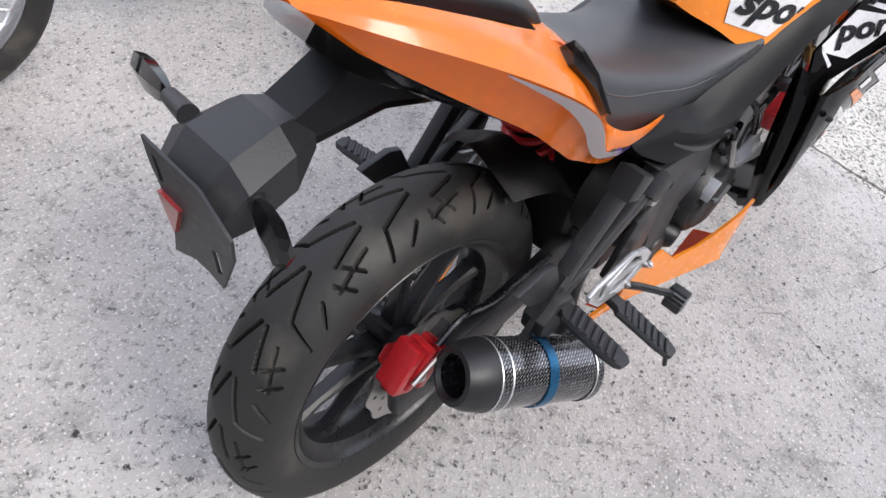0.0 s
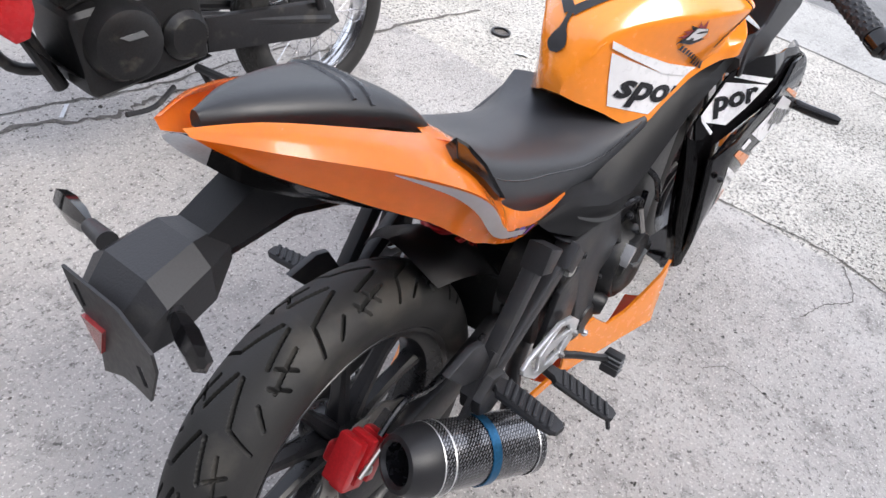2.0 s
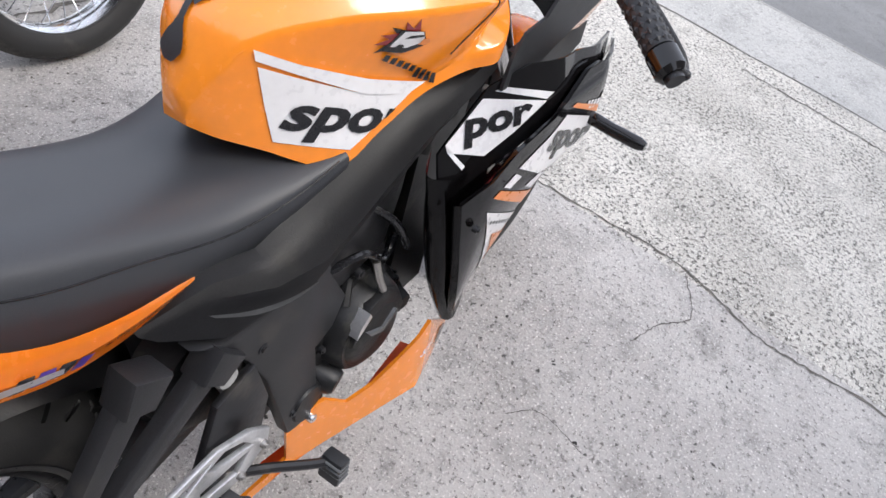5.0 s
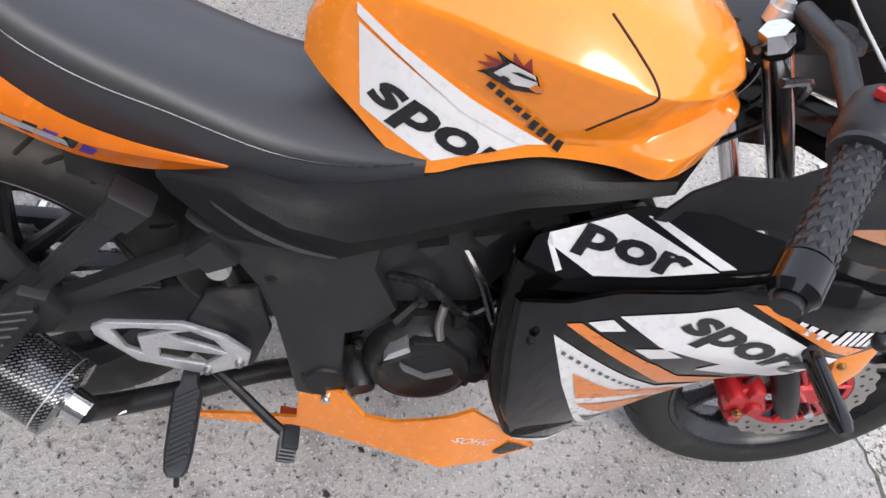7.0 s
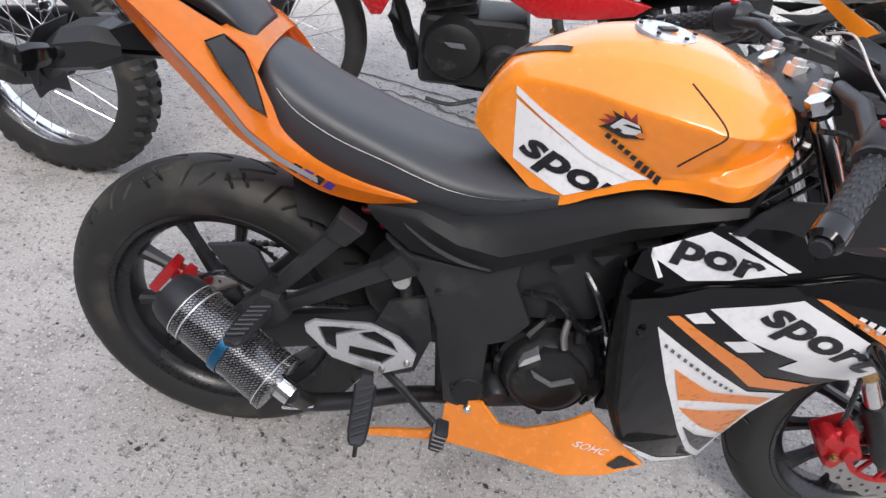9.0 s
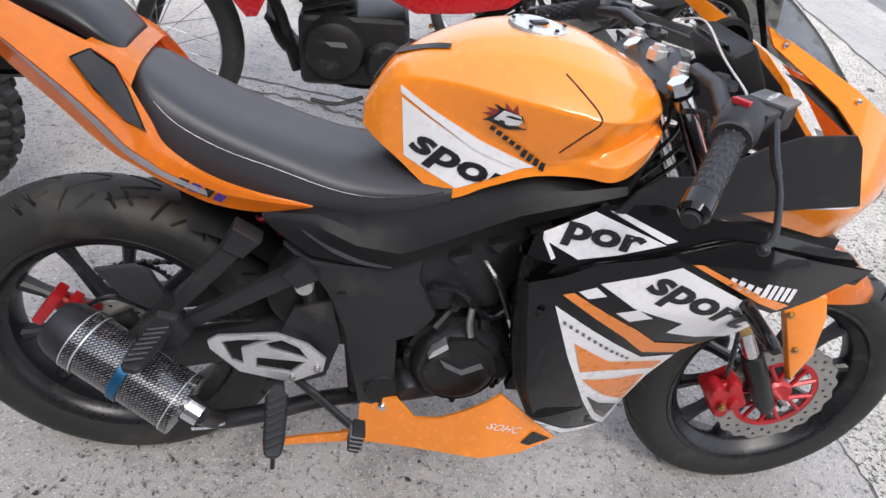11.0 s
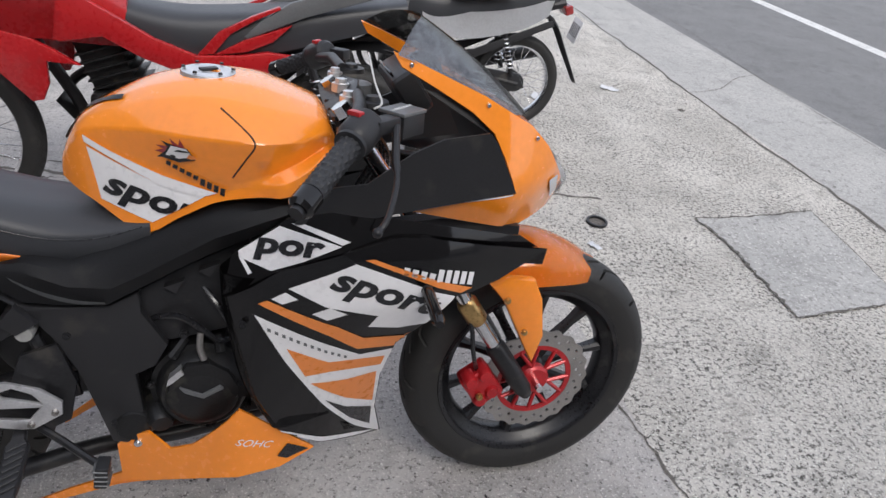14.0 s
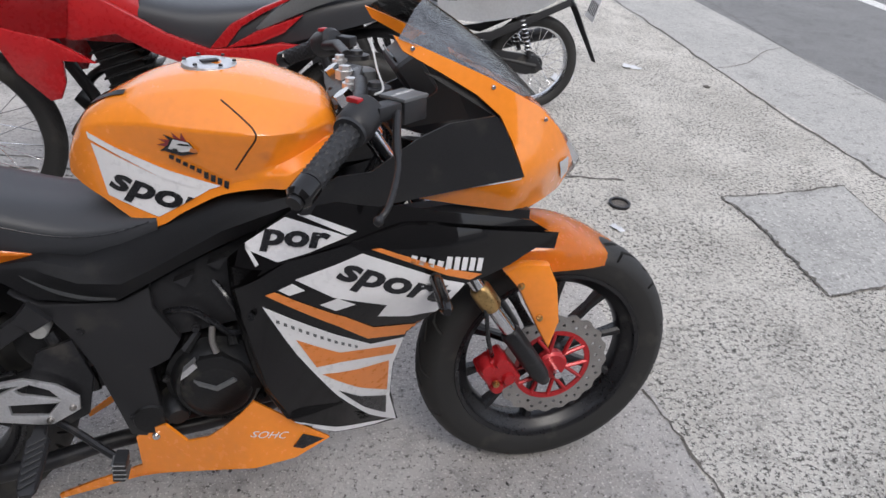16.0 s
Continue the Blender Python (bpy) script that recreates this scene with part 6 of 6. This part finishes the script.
# bars and controls
for side in (-1, 1):
    g0, g1 = Vector((0.865, 0.325 * side, 0.915)), Vector((0.778, 0.445 * side, 0.858))
    gd = (g1 - g0).normalized()
    bar = part("handlebar", tube([(0.905, 0.11 * side, 0.935), (0.895, 0.2 * side, 0.94), tuple(g0), tuple(g1)], 0.011, 12), DULL, bike, "black clip-on handlebar")
    grip = part("grip", tube([tuple(g0), tuple(g0 + gd * 0.115)], 0.0165, 20), GRIP, bar, "black diamond-patterned rubber grip")
    up = gd.orthogonal().normalized()
    sd = gd.cross(up)
    for i in range(9):
        for k in range(12):
            a = 2 * math.pi * (k + 0.5 * (i % 2)) / 12
            c0 = g0 + gd * (0.008 + 0.0125 * i) + 0.0168 * (math.cos(a) * up + math.sin(a) * sd)
            bm = bmesh.new()
            no = (math.cos(a) * up + math.sin(a) * sd)
            tg = gd.cross(no)
            vs = [bm.verts.new(c0 + q) for q in (gd * 0.0055, tg * 0.004, -gd * 0.0055, -tg * 0.004)]
            tip = bm.verts.new(c0 + no * 0.0022)
            for j in range(4):
                bm.faces.new((vs[j], vs[(j + 1) % 4], tip))
            bmesh.ops.recalc_face_normals(bm, faces=bm.faces)
            part("knurl", bm, GRIP, grip)
    part("flange", tube([tuple(g0), tuple(g0 + gd * 0.006)], 0.025, 20), GRIP, bar)
    e0 = g0 + gd * 0.115
    part("bar_end", tube([tuple(e0), tuple(e0 + gd * 0.004), tuple(e0 + gd * 0.03), tuple(e0 + gd * 0.037)], [0.013, 0.019, 0.019, 0.014], 18), GLOSS, bar, "glossy black bar end")
    s0 = g0 - gd * 0.06
    house = part("switch_housing", tube([tuple(s0), tuple(s0 + gd * 0.008), tuple(g0 - gd * 0.008), tuple(g0)], [0.021, 0.028, 0.029, 0.024], 16), MATTE, bar, "black switch housing")
    part("switch", box((0.024, 0.013, 0.008), tuple(s0 + gd * 0.03 + Vector((-0.008, 0, 0.028))), (0, 0, -50 * -side), 0.003), RED, house, "red rocker switch")
    pv = g0 - gd * 0.05 + Vector((0.045, 0, -0.002))
    part("lever_perch", box((0.05, 0.03, 0.022), tuple(g0 - gd * 0.05 + Vector((0.025, 0, 0))), (0, 0, 40 * -side), 0.004), DULL, bar)
    lever = curve_points([tuple(pv), (0.93, 0.33 * side, 0.895), (0.925, 0.37 * side, 0.87), (0.905, 0.42 * side, 0.84), (0.89, 0.435 * side, 0.826)], 5)
    lv = part("lever", tube(lever, [0.0065] * 8 + [0.0045] * 12 + [0.006], 10), DULL, bar, "dark grey brake lever" if side < 0 else "dark grey clutch lever")
    bm = bmesh.new()
    bmesh.ops.create_uvsphere(bm, u_segments=12, v_segments=8, radius=0.0075, matrix=Matrix.Translation((0.888, 0.436 * side, 0.824)))
    part("ball_end", bm, DULL, lv)
res = part("master_cylinder", box((0.055, 0.05, 0.035), (0.955, -0.245, 0.925), (0, 0, 40), 0.005), MATTE, bike, "black brake master cylinder")
part("lid", box((0.058, 0.052, 0.006), (0.955, -0.245, 0.945), (0, 0, 40), 0.002), GREYP, res)
for k in range(3):
    part("lid_print", box((0.03, 0.004, 0.001), (0.945 + 0.008 * k, -0.252 + 0.009 * k, 0.9485), (0, 0, 40), 0), WHITE if k == 1 else CLEAR, res)
tri = part("top_yoke", slab([(-0.03, -0.13), (0.02, -0.135), (0.03, -0.06), (0.045, 0), (0.03, 0.06), (0.02, 0.135), (-0.03, 0.13), (-0.035, 0.05), (-0.035, -0.05)], -0.012, 0.012, (), 0.004), DULL, bike, "black top yoke")
tri.matrix_basis = Matrix.Translation((0.89, 0, 0.905)) @ Matrix.Rotation(radians(-33), 4, "Y") @ Matrix.Rotation(radians(90), 4, "X")
for yy, r in ((-0.098, 0.015), (0.098, 0.015), (0.0, 0.018)):
    part("yoke_nut", add_lathe(bmesh.new(), [(0.0, 0.024), (r * 0.6, 0.024), (r * 0.65, 0.016), (r, 0.016), (r, 0.0)], 18 if yy else 6, (0.89, yy, 0.915)), SILVER, bike)
part("ignition", add_lathe(bmesh.new(), [(0.0, 0.02), (0.014, 0.02), (0.022, 0.016), (0.022, -0.02)], 20, (0.925, 0.0, 0.915)), GREYP, bike, "grey ignition barrel")
for yy in (-0.15, 0.12):
    part("clip_on_bolt", add_lathe(bmesh.new(), [(0.0, 0.016), (0.012, 0.016), (0.014, 0.009), (0.026, 0.008), (0.028, 0.0)], 20, (0.925, yy, 0.928)), DULL, bike)
part("white_wire", tube(curve_points([(0.955, 0.09, 0.965), (0.935, -0.03, 0.99), (0.93, -0.13, 0.962), (0.93, -0.2, 0.945), (0.91, -0.25, 0.948)], 8), 0.0018, 6), WIRE, bike, "loose white wire tied to the bar")
dash = part("instrument", box((0.05, 0.16, 0.085), (1.01, 0.0, 0.93), (0, -35, 0), 0.015, 3), MATTE, bike, "black instrument cluster")
part("face", box((0.004, 0.12, 0.055), (0.985, 0.0, 0.943), (0, -35, 0), 0.002), GLOSS, dash)
mir_base = part("air_duct_ring", revolve([(0.035, -0.01), (0.045, -0.008), (0.045, 0.008), (0.035, 0.01), (0.0, 0.012)], (1.07, 0.12, 0.93), 24), MATTE, bike)
for side in (1, -1):
    part("radiator_side", slab([(0.74, 0.30), (0.86, 0.30), (0.92, 0.66), (0.80, 0.68)], -0.14 * side, -0.12 * side), DULL, bike)
part("radiator", box((0.03, 0.26, 0.26), (0.87, 0, 0.50), (0, 12, 0), 0.006), DULL, bike, "black radiator core")
for k in range(4):
    part("cable", tube(curve_points([(0.86, -0.2 + 0.06 * k, 0.90), (0.93, -0.15 + 0.06 * k, 0.88), (0.97, -0.08 + 0.04 * k, 0.80), (0.93, -0.03 + 0.03 * k, 0.70)], 6), 0.0045, 6), INK, bike)


# ---- parked bikes behind ----
def parked_bike(name, m, label, base, body, knobby, front_r, rear_r, seat_mat):
    """An ordinary small motorcycle; x runs forwards, wheelbase base."""
    b = empty(name, m, label, "motorcycle", "parked bikes behind")
    rc, fc = (0, 0, rear_r), (base, 0, front_r)
    wire_wheel(b, "rear_wheel", rc, rear_r, 0.085 if not knobby else 0.11, "knobby" if knobby == 2 else "road", CHROME)
    wire_wheel(b, "front_wheel", fc, front_r, 0.075 if not knobby else 0.085, "knobby" if knobby == 2 else "road", CHROME)
    for s in (-1, 1):
        part("swingarm", tube([(0, 0.075 * s, rear_r), (0.25, 0.07 * s, rear_r + 0.05), (0.48, 0.06 * s, 0.40)], 0.018, 10), DULL, b)
        sh = part("shock_absorber", tube([(0.05, 0.1 * s, rear_r + 0.05), (0.14, 0.1 * s, 0.63)], 0.014, 10), DULL, b)
        part("spring", tube([(0.065 + 0.06 * t + 0.022 * math.cos(50 * t), 0.1 * s + 0.022 * math.sin(50 * t), rear_r + 0.10 + 0.18 * t) for t in np.linspace(0, 1, 90)], 0.004, 6), CHROME, sh)
        part("fork_leg", tube([(base, 0.08 * s, front_r), (base - 0.12, 0.08 * s, front_r + 0.30), (base - 0.27, 0.08 * s, 0.92)], [0.024, 0.02, 0.018], 12), DULL, b)
        part("handlebar", tube(curve_points([(base - 0.3, 0.0, 0.96), (base - 0.31, 0.15 * s, 0.98), (base - 0.36, 0.30 * s, 1.02), (base - 0.42, 0.40 * s, 1.01)], 5), 0.011, 10), DULL, b)
        part("foot_peg", tube([(0.50, 0.1 * s, 0.28), (0.49, 0.27 * s, 0.29)], 0.012, 8), GRIP, b)
    part("chain_case", slab([(-0.05, rear_r - 0.02), (0.0, rear_r + 0.06), (0.45, 0.40), (0.45, 0.30), (0.05, rear_r - 0.05)], 0.055, 0.085, (), 0.008), DULL, b)
    e = part("engine", box((0.34, 0.24, 0.22), (0.64, 0, 0.40), (0, 5, 0), 0.03, 3), ENGINE, b, "black engine with finned cylinder")
    part("crankcase", revolve([(0.0, 0.16), (0.06, 0.16), (0.085, 0.15), (0.10, 0.12), (0.10, 0.0)], (0.70, 0, 0.41), 28), ENGINE, e)
    part("gear_cover", revolve([(0.0, 0.15), (0.05, 0.15), (0.065, 0.13), (0.065, 0.0)], (0.54, 0, 0.39), 24), ENGINE, e)
    part("cover_badge", slab([(0.66, 0.43), (0.71, 0.428), (0.73, 0.44), (0.67, 0.445)], 0.16, 0.163), GREYP, e)
    part("cylinder", box((0.13, 0.15, 0.22), (0.76, 0, 0.57), (0, 18, 0), 0.01), ENGINE, e)
    for k in range(6):
        part("cooling_fin", box((0.16, 0.19, 0.006), (0.72 + 0.01 * k, 0, 0.50 + 0.026 * k), (0, 18, 0), 0.002), ENGINE, e)
    part("sump_guard", grid_panel([[(0.45, -0.1, 0.30), (0.65, -0.11, 0.285), (0.80, -0.1, 0.33), (0.92, -0.08, 0.46)], [(0.45, 0.1, 0.30), (0.65, 0.11, 0.285), (0.80, 0.1, 0.33), (0.92, 0.08, 0.46)]], 0.006, smooth_cols=False), DULL, b)
    part("exhaust_pipe", tube(curve_points([(0.80, -0.05, 0.55), (0.92, -0.1, 0.45), (0.85, -0.14, 0.28), (0.55, -0.16, 0.26), (0.2, -0.18, 0.34), (-0.2, -0.2, 0.42)], 6), [0.016] * 20 + [0.04] * 11, 12), DULL, b)
    part("frame", tube(curve_points([(base - 0.25, 0, 0.85), (0.8, 0, 0.72), (0.5, 0, 0.62), (0.1, 0, 0.66), (-0.25, 0, 0.74)], 5), 0.025, 10), DULL, b)
    part("down_tube", tube([(base - 0.25, 0, 0.80), (0.88, 0, 0.45), (0.82, 0, 0.28)], 0.02, 10), DULL, b)
    st = part("side_stand", tube([(0.5, 0.12, 0.28), (0.46, 0.19, 0.12), (0.44, 0.235, 0.022)], 0.011, 8), DULL, b)
    part("foot", box((0.06, 0.035, 0.008), (0.44, 0.235, 0.02), (0, 0, 0), 0.002), DULL, st)
    part("gear_pedal", tube(curve_points([(0.60, 0.14, 0.27), (0.68, 0.17, 0.25), (0.76, 0.18, 0.26)], 4), 0.007, 8), DULL, b)
    part("seat", half_loft([
        (0.72, [(0, 0.78), (-0.06, 0.775), (-0.09, 0.75), (-0.095, 0.70), (-0.09, 0.66)]),
        (0.55, [(0, 0.755), (-0.08, 0.75), (-0.115, 0.725), (-0.125, 0.67), (-0.12, 0.62)]),
        (0.35, [(0, 0.765), (-0.09, 0.76), (-0.12, 0.735), (-0.13, 0.68), (-0.12, 0.63)]),
        (0.05, [(0, 0.80), (-0.085, 0.795), (-0.11, 0.775), (-0.115, 0.74), (-0.11, 0.70)]),
        (-0.18, [(0, 0.83), (-0.06, 0.825), (-0.085, 0.815), (-0.09, 0.79), (-0.085, 0.76)])]), seat_mat, b, "black vinyl seat", 50)
    part("fuel_tank", half_loft([
        (0.68, [(0, 0.80), (-0.06, 0.79), (-0.09, 0.76), (-0.10, 0.70), (-0.09, 0.64)]),
        (0.80, [(0, 0.88), (-0.07, 0.87), (-0.12, 0.83), (-0.13, 0.74), (-0.11, 0.65)]),
        (0.95, [(0, 0.90), (-0.07, 0.89), (-0.13, 0.84), (-0.14, 0.75), (-0.10, 0.66)]),
        (1.04, [(0, 0.86), (-0.05, 0.85), (-0.08, 0.82), (-0.08, 0.76), (-0.06, 0.70)])]), body, b)
    return b


RED_PANEL = [(0.86, 0.83), (0.755, 0.772), (0.697, 0.738), (0.602, 0.683), (0.484, 0.637), (0.358, 0.644), (0.271, 0.658), (0.158, 0.646), (0.201, 0.610), (0.330, 0.575), (0.469, 0.556), (0.645, 0.624), (0.746, 0.680), (0.862, 0.660), (0.96, 0.68), (0.98, 0.80)]
red_bike = parked_bike("motorcycle", pose(1.03, 1.17, 0, 4, 0, 180), "red trail motorcycle with black engine parked behind", 1.31, REDP, 1, 0.32, 0.30, VINYL)
for s in (-1, 1):
    part("shroud", grid_panel([
        [(1.16, 0.10 * s, 0.86), (1.14, 0.15 * s, 0.74), (1.08, 0.165 * s, 0.66)],
        [(1.0, 0.13 * s, 0.87), (1.0, 0.17 * s, 0.75), (0.97, 0.172 * s, 0.67)],
        [(0.84, 0.12 * s, 0.86), (0.86, 0.155 * s, 0.76), (0.88, 0.160 * s, 0.67)]], 0.005 * s, smooth_rows=False), REDP, red_bike, "red plastic radiator shroud")
    part("side_spear", slab([(1.05, 0.70), (0.933, 0.672), (0.875, 0.641), (0.811, 0.599), (0.900, 0.607), (0.903, 0.541), (0.925, 0.492), (0.955, 0.486), (1.03, 0.57), (1.06, 0.64)], 0.155 * s, 0.178 * s, (), 0.004), REDP, red_bike)
    sp = part("side_panel", slab(RED_PANEL, 0.125 * s, 0.150 * s, (), 0.005), REDP, red_bike, "red plastic side panel")
    part("seat_line", slab([(0.484, 0.637), (0.417, 0.711), (0.317, 0.763), (0.233, 0.797), (0.228, 0.789), (0.316, 0.746), (0.383, 0.705), (0.434, 0.643)], 0.118 * s, 0.140 * s, (), 0.003), REDP, red_bike)
    part("rear_panel", slab([(0.434, 0.640), (0.341, 0.691), (0.195, 0.743), (0.254, 0.689), (0.332, 0.655)], 0.120 * s, 0.142 * s, (), 0.003), REDP, red_bike)
    bolt(sp, (0.42, 0.152 * s, 0.53), 0.008, GOLD)
    part("tail_trim", slab([(0.341, 0.700), (0.291, 0.748), (0.199, 0.809), (0.052, 0.858), (-0.05, 0.870), (-0.10, 0.85), (0.152, 0.769), (0.332, 0.692)], 0.112 * s, 0.135 * s, (), 0.004), GREYP, red_bike, "grey tail trim")
part("mudguard", grid_panel([[(1.05, -0.06, 0.60), (1.25, -0.07, 0.68), (1.48, -0.05, 0.66), (1.62, -0.03, 0.60)], [(1.05, 0, 0.62), (1.25, 0, 0.705), (1.48, 0, 0.69), (1.63, 0, 0.61)], [(1.05, 0.06, 0.60), (1.25, 0.07, 0.68), (1.48, 0.05, 0.66), (1.62, 0.03, 0.60)]], 0.004), REDP, red_bike)
part("rear_mudguard", grid_panel([[(0.26, -0.06, 0.50), (0.12, -0.065, 0.62), (-0.05, -0.06, 0.66), (-0.22, -0.05, 0.62)], [(0.28, 0, 0.52), (0.12, 0, 0.65), (-0.05, 0, 0.69), (-0.24, 0, 0.64)], [(0.26, 0.06, 0.50), (0.12, 0.065, 0.62), (-0.05, 0.06, 0.66), (-0.22, 0.05, 0.62)]], 0.004), MATTE, red_bike)


def number_plate(parent, at, rot, size=(0.19, 0.11)):
    """A plate with plain dark bars in place of its characters."""
    p = part("number_plate", box((size[0], 0.004, size[1]), (0, 0, 0), (0, 0, 0), 0.0015), WHITE, parent, "white number plate with dark bars")
    p.matrix_basis = pose(*at, *rot)
    for s in (-1, 1):
        for k in range(5):
            part("bar", box((0.014, 0.002, size[1] * 0.55), (-size[0] * 0.36 + size[0] * 0.18 * k, 0.003 * s, 0.0), (0, 0, 0), 0), INK, p)
    return p


number_plate(red_bike, (-0.02, 0.03, 0.75), (25, 0, 60), (0.15, 0.10))
black_bike = parked_bike("motorcycle", pose(2.0, 2.12, 0, 4, 0, 180) @ Matrix.Scale(0.87, 4), "black underbone motorcycle with a carton on its seat parked behind", 1.22, GREYP, 0, 0.28, 0.28, VINYL)
for s in (-1, 1):
    part("side_panel", grid_panel([[(0.62, 0.11 * s, 0.70), (0.35, 0.13 * s, 0.68), (0.05, 0.12 * s, 0.72), (-0.15, 0.09 * s, 0.78)], [(0.60, 0.13 * s, 0.56), (0.35, 0.15 * s, 0.54), (0.05, 0.13 * s, 0.60), (-0.12, 0.10 * s, 0.68)]], 0.004 * s, smooth_cols=False), PAPER, black_bike, "pale grey side panel")
    part("rear_arm", slab([(0.45, 0.46), (0.30, 0.48), (0.0, 0.60), (-0.14, 0.66), (-0.16, 0.63), (0.0, 0.56), (0.30, 0.43)], 0.10 * s, 0.12 * s, (), 0.004), MATTE, black_bike)
part("rear_mudguard", grid_panel([[(-0.05, -0.06, 0.66), (-0.18, -0.06, 0.64), (-0.30, -0.05, 0.45), (-0.40, -0.04, 0.28)], [(-0.05, 0, 0.68), (-0.19, 0, 0.66), (-0.315, 0, 0.46), (-0.41, 0, 0.28)], [(-0.05, 0.06, 0.66), (-0.18, 0.06, 0.64), (-0.30, 0.05, 0.45), (-0.40, 0.04, 0.28)]], 0.005), MATTE, black_bike)
number_plate(black_bike, (-0.33, 0.02, 0.60), (-15, 0, 80), (0.2, 0.13))
part("tail_lamp", box((0.05, 0.12, 0.05), (-0.26, 0, 0.71), (0, 20, 0), 0.012, 3), LENS, black_bike)
carton = part("carton", box((0.30, 0.22, 0.20), (1.75, 2.09, 0.79), (0, 0, 3), 0.003), CARTON)
tagged(carton, "brown cardboard carton standing on a motorcycle seat", "carton")
third = parked_bike("motorcycle", pose(-0.76, 0.70, 0, 3, 0, 172), "black trail motorcycle with knobby tyres parked behind", 1.30, GLOSS, 2, 0.33, 0.32, VINYL)
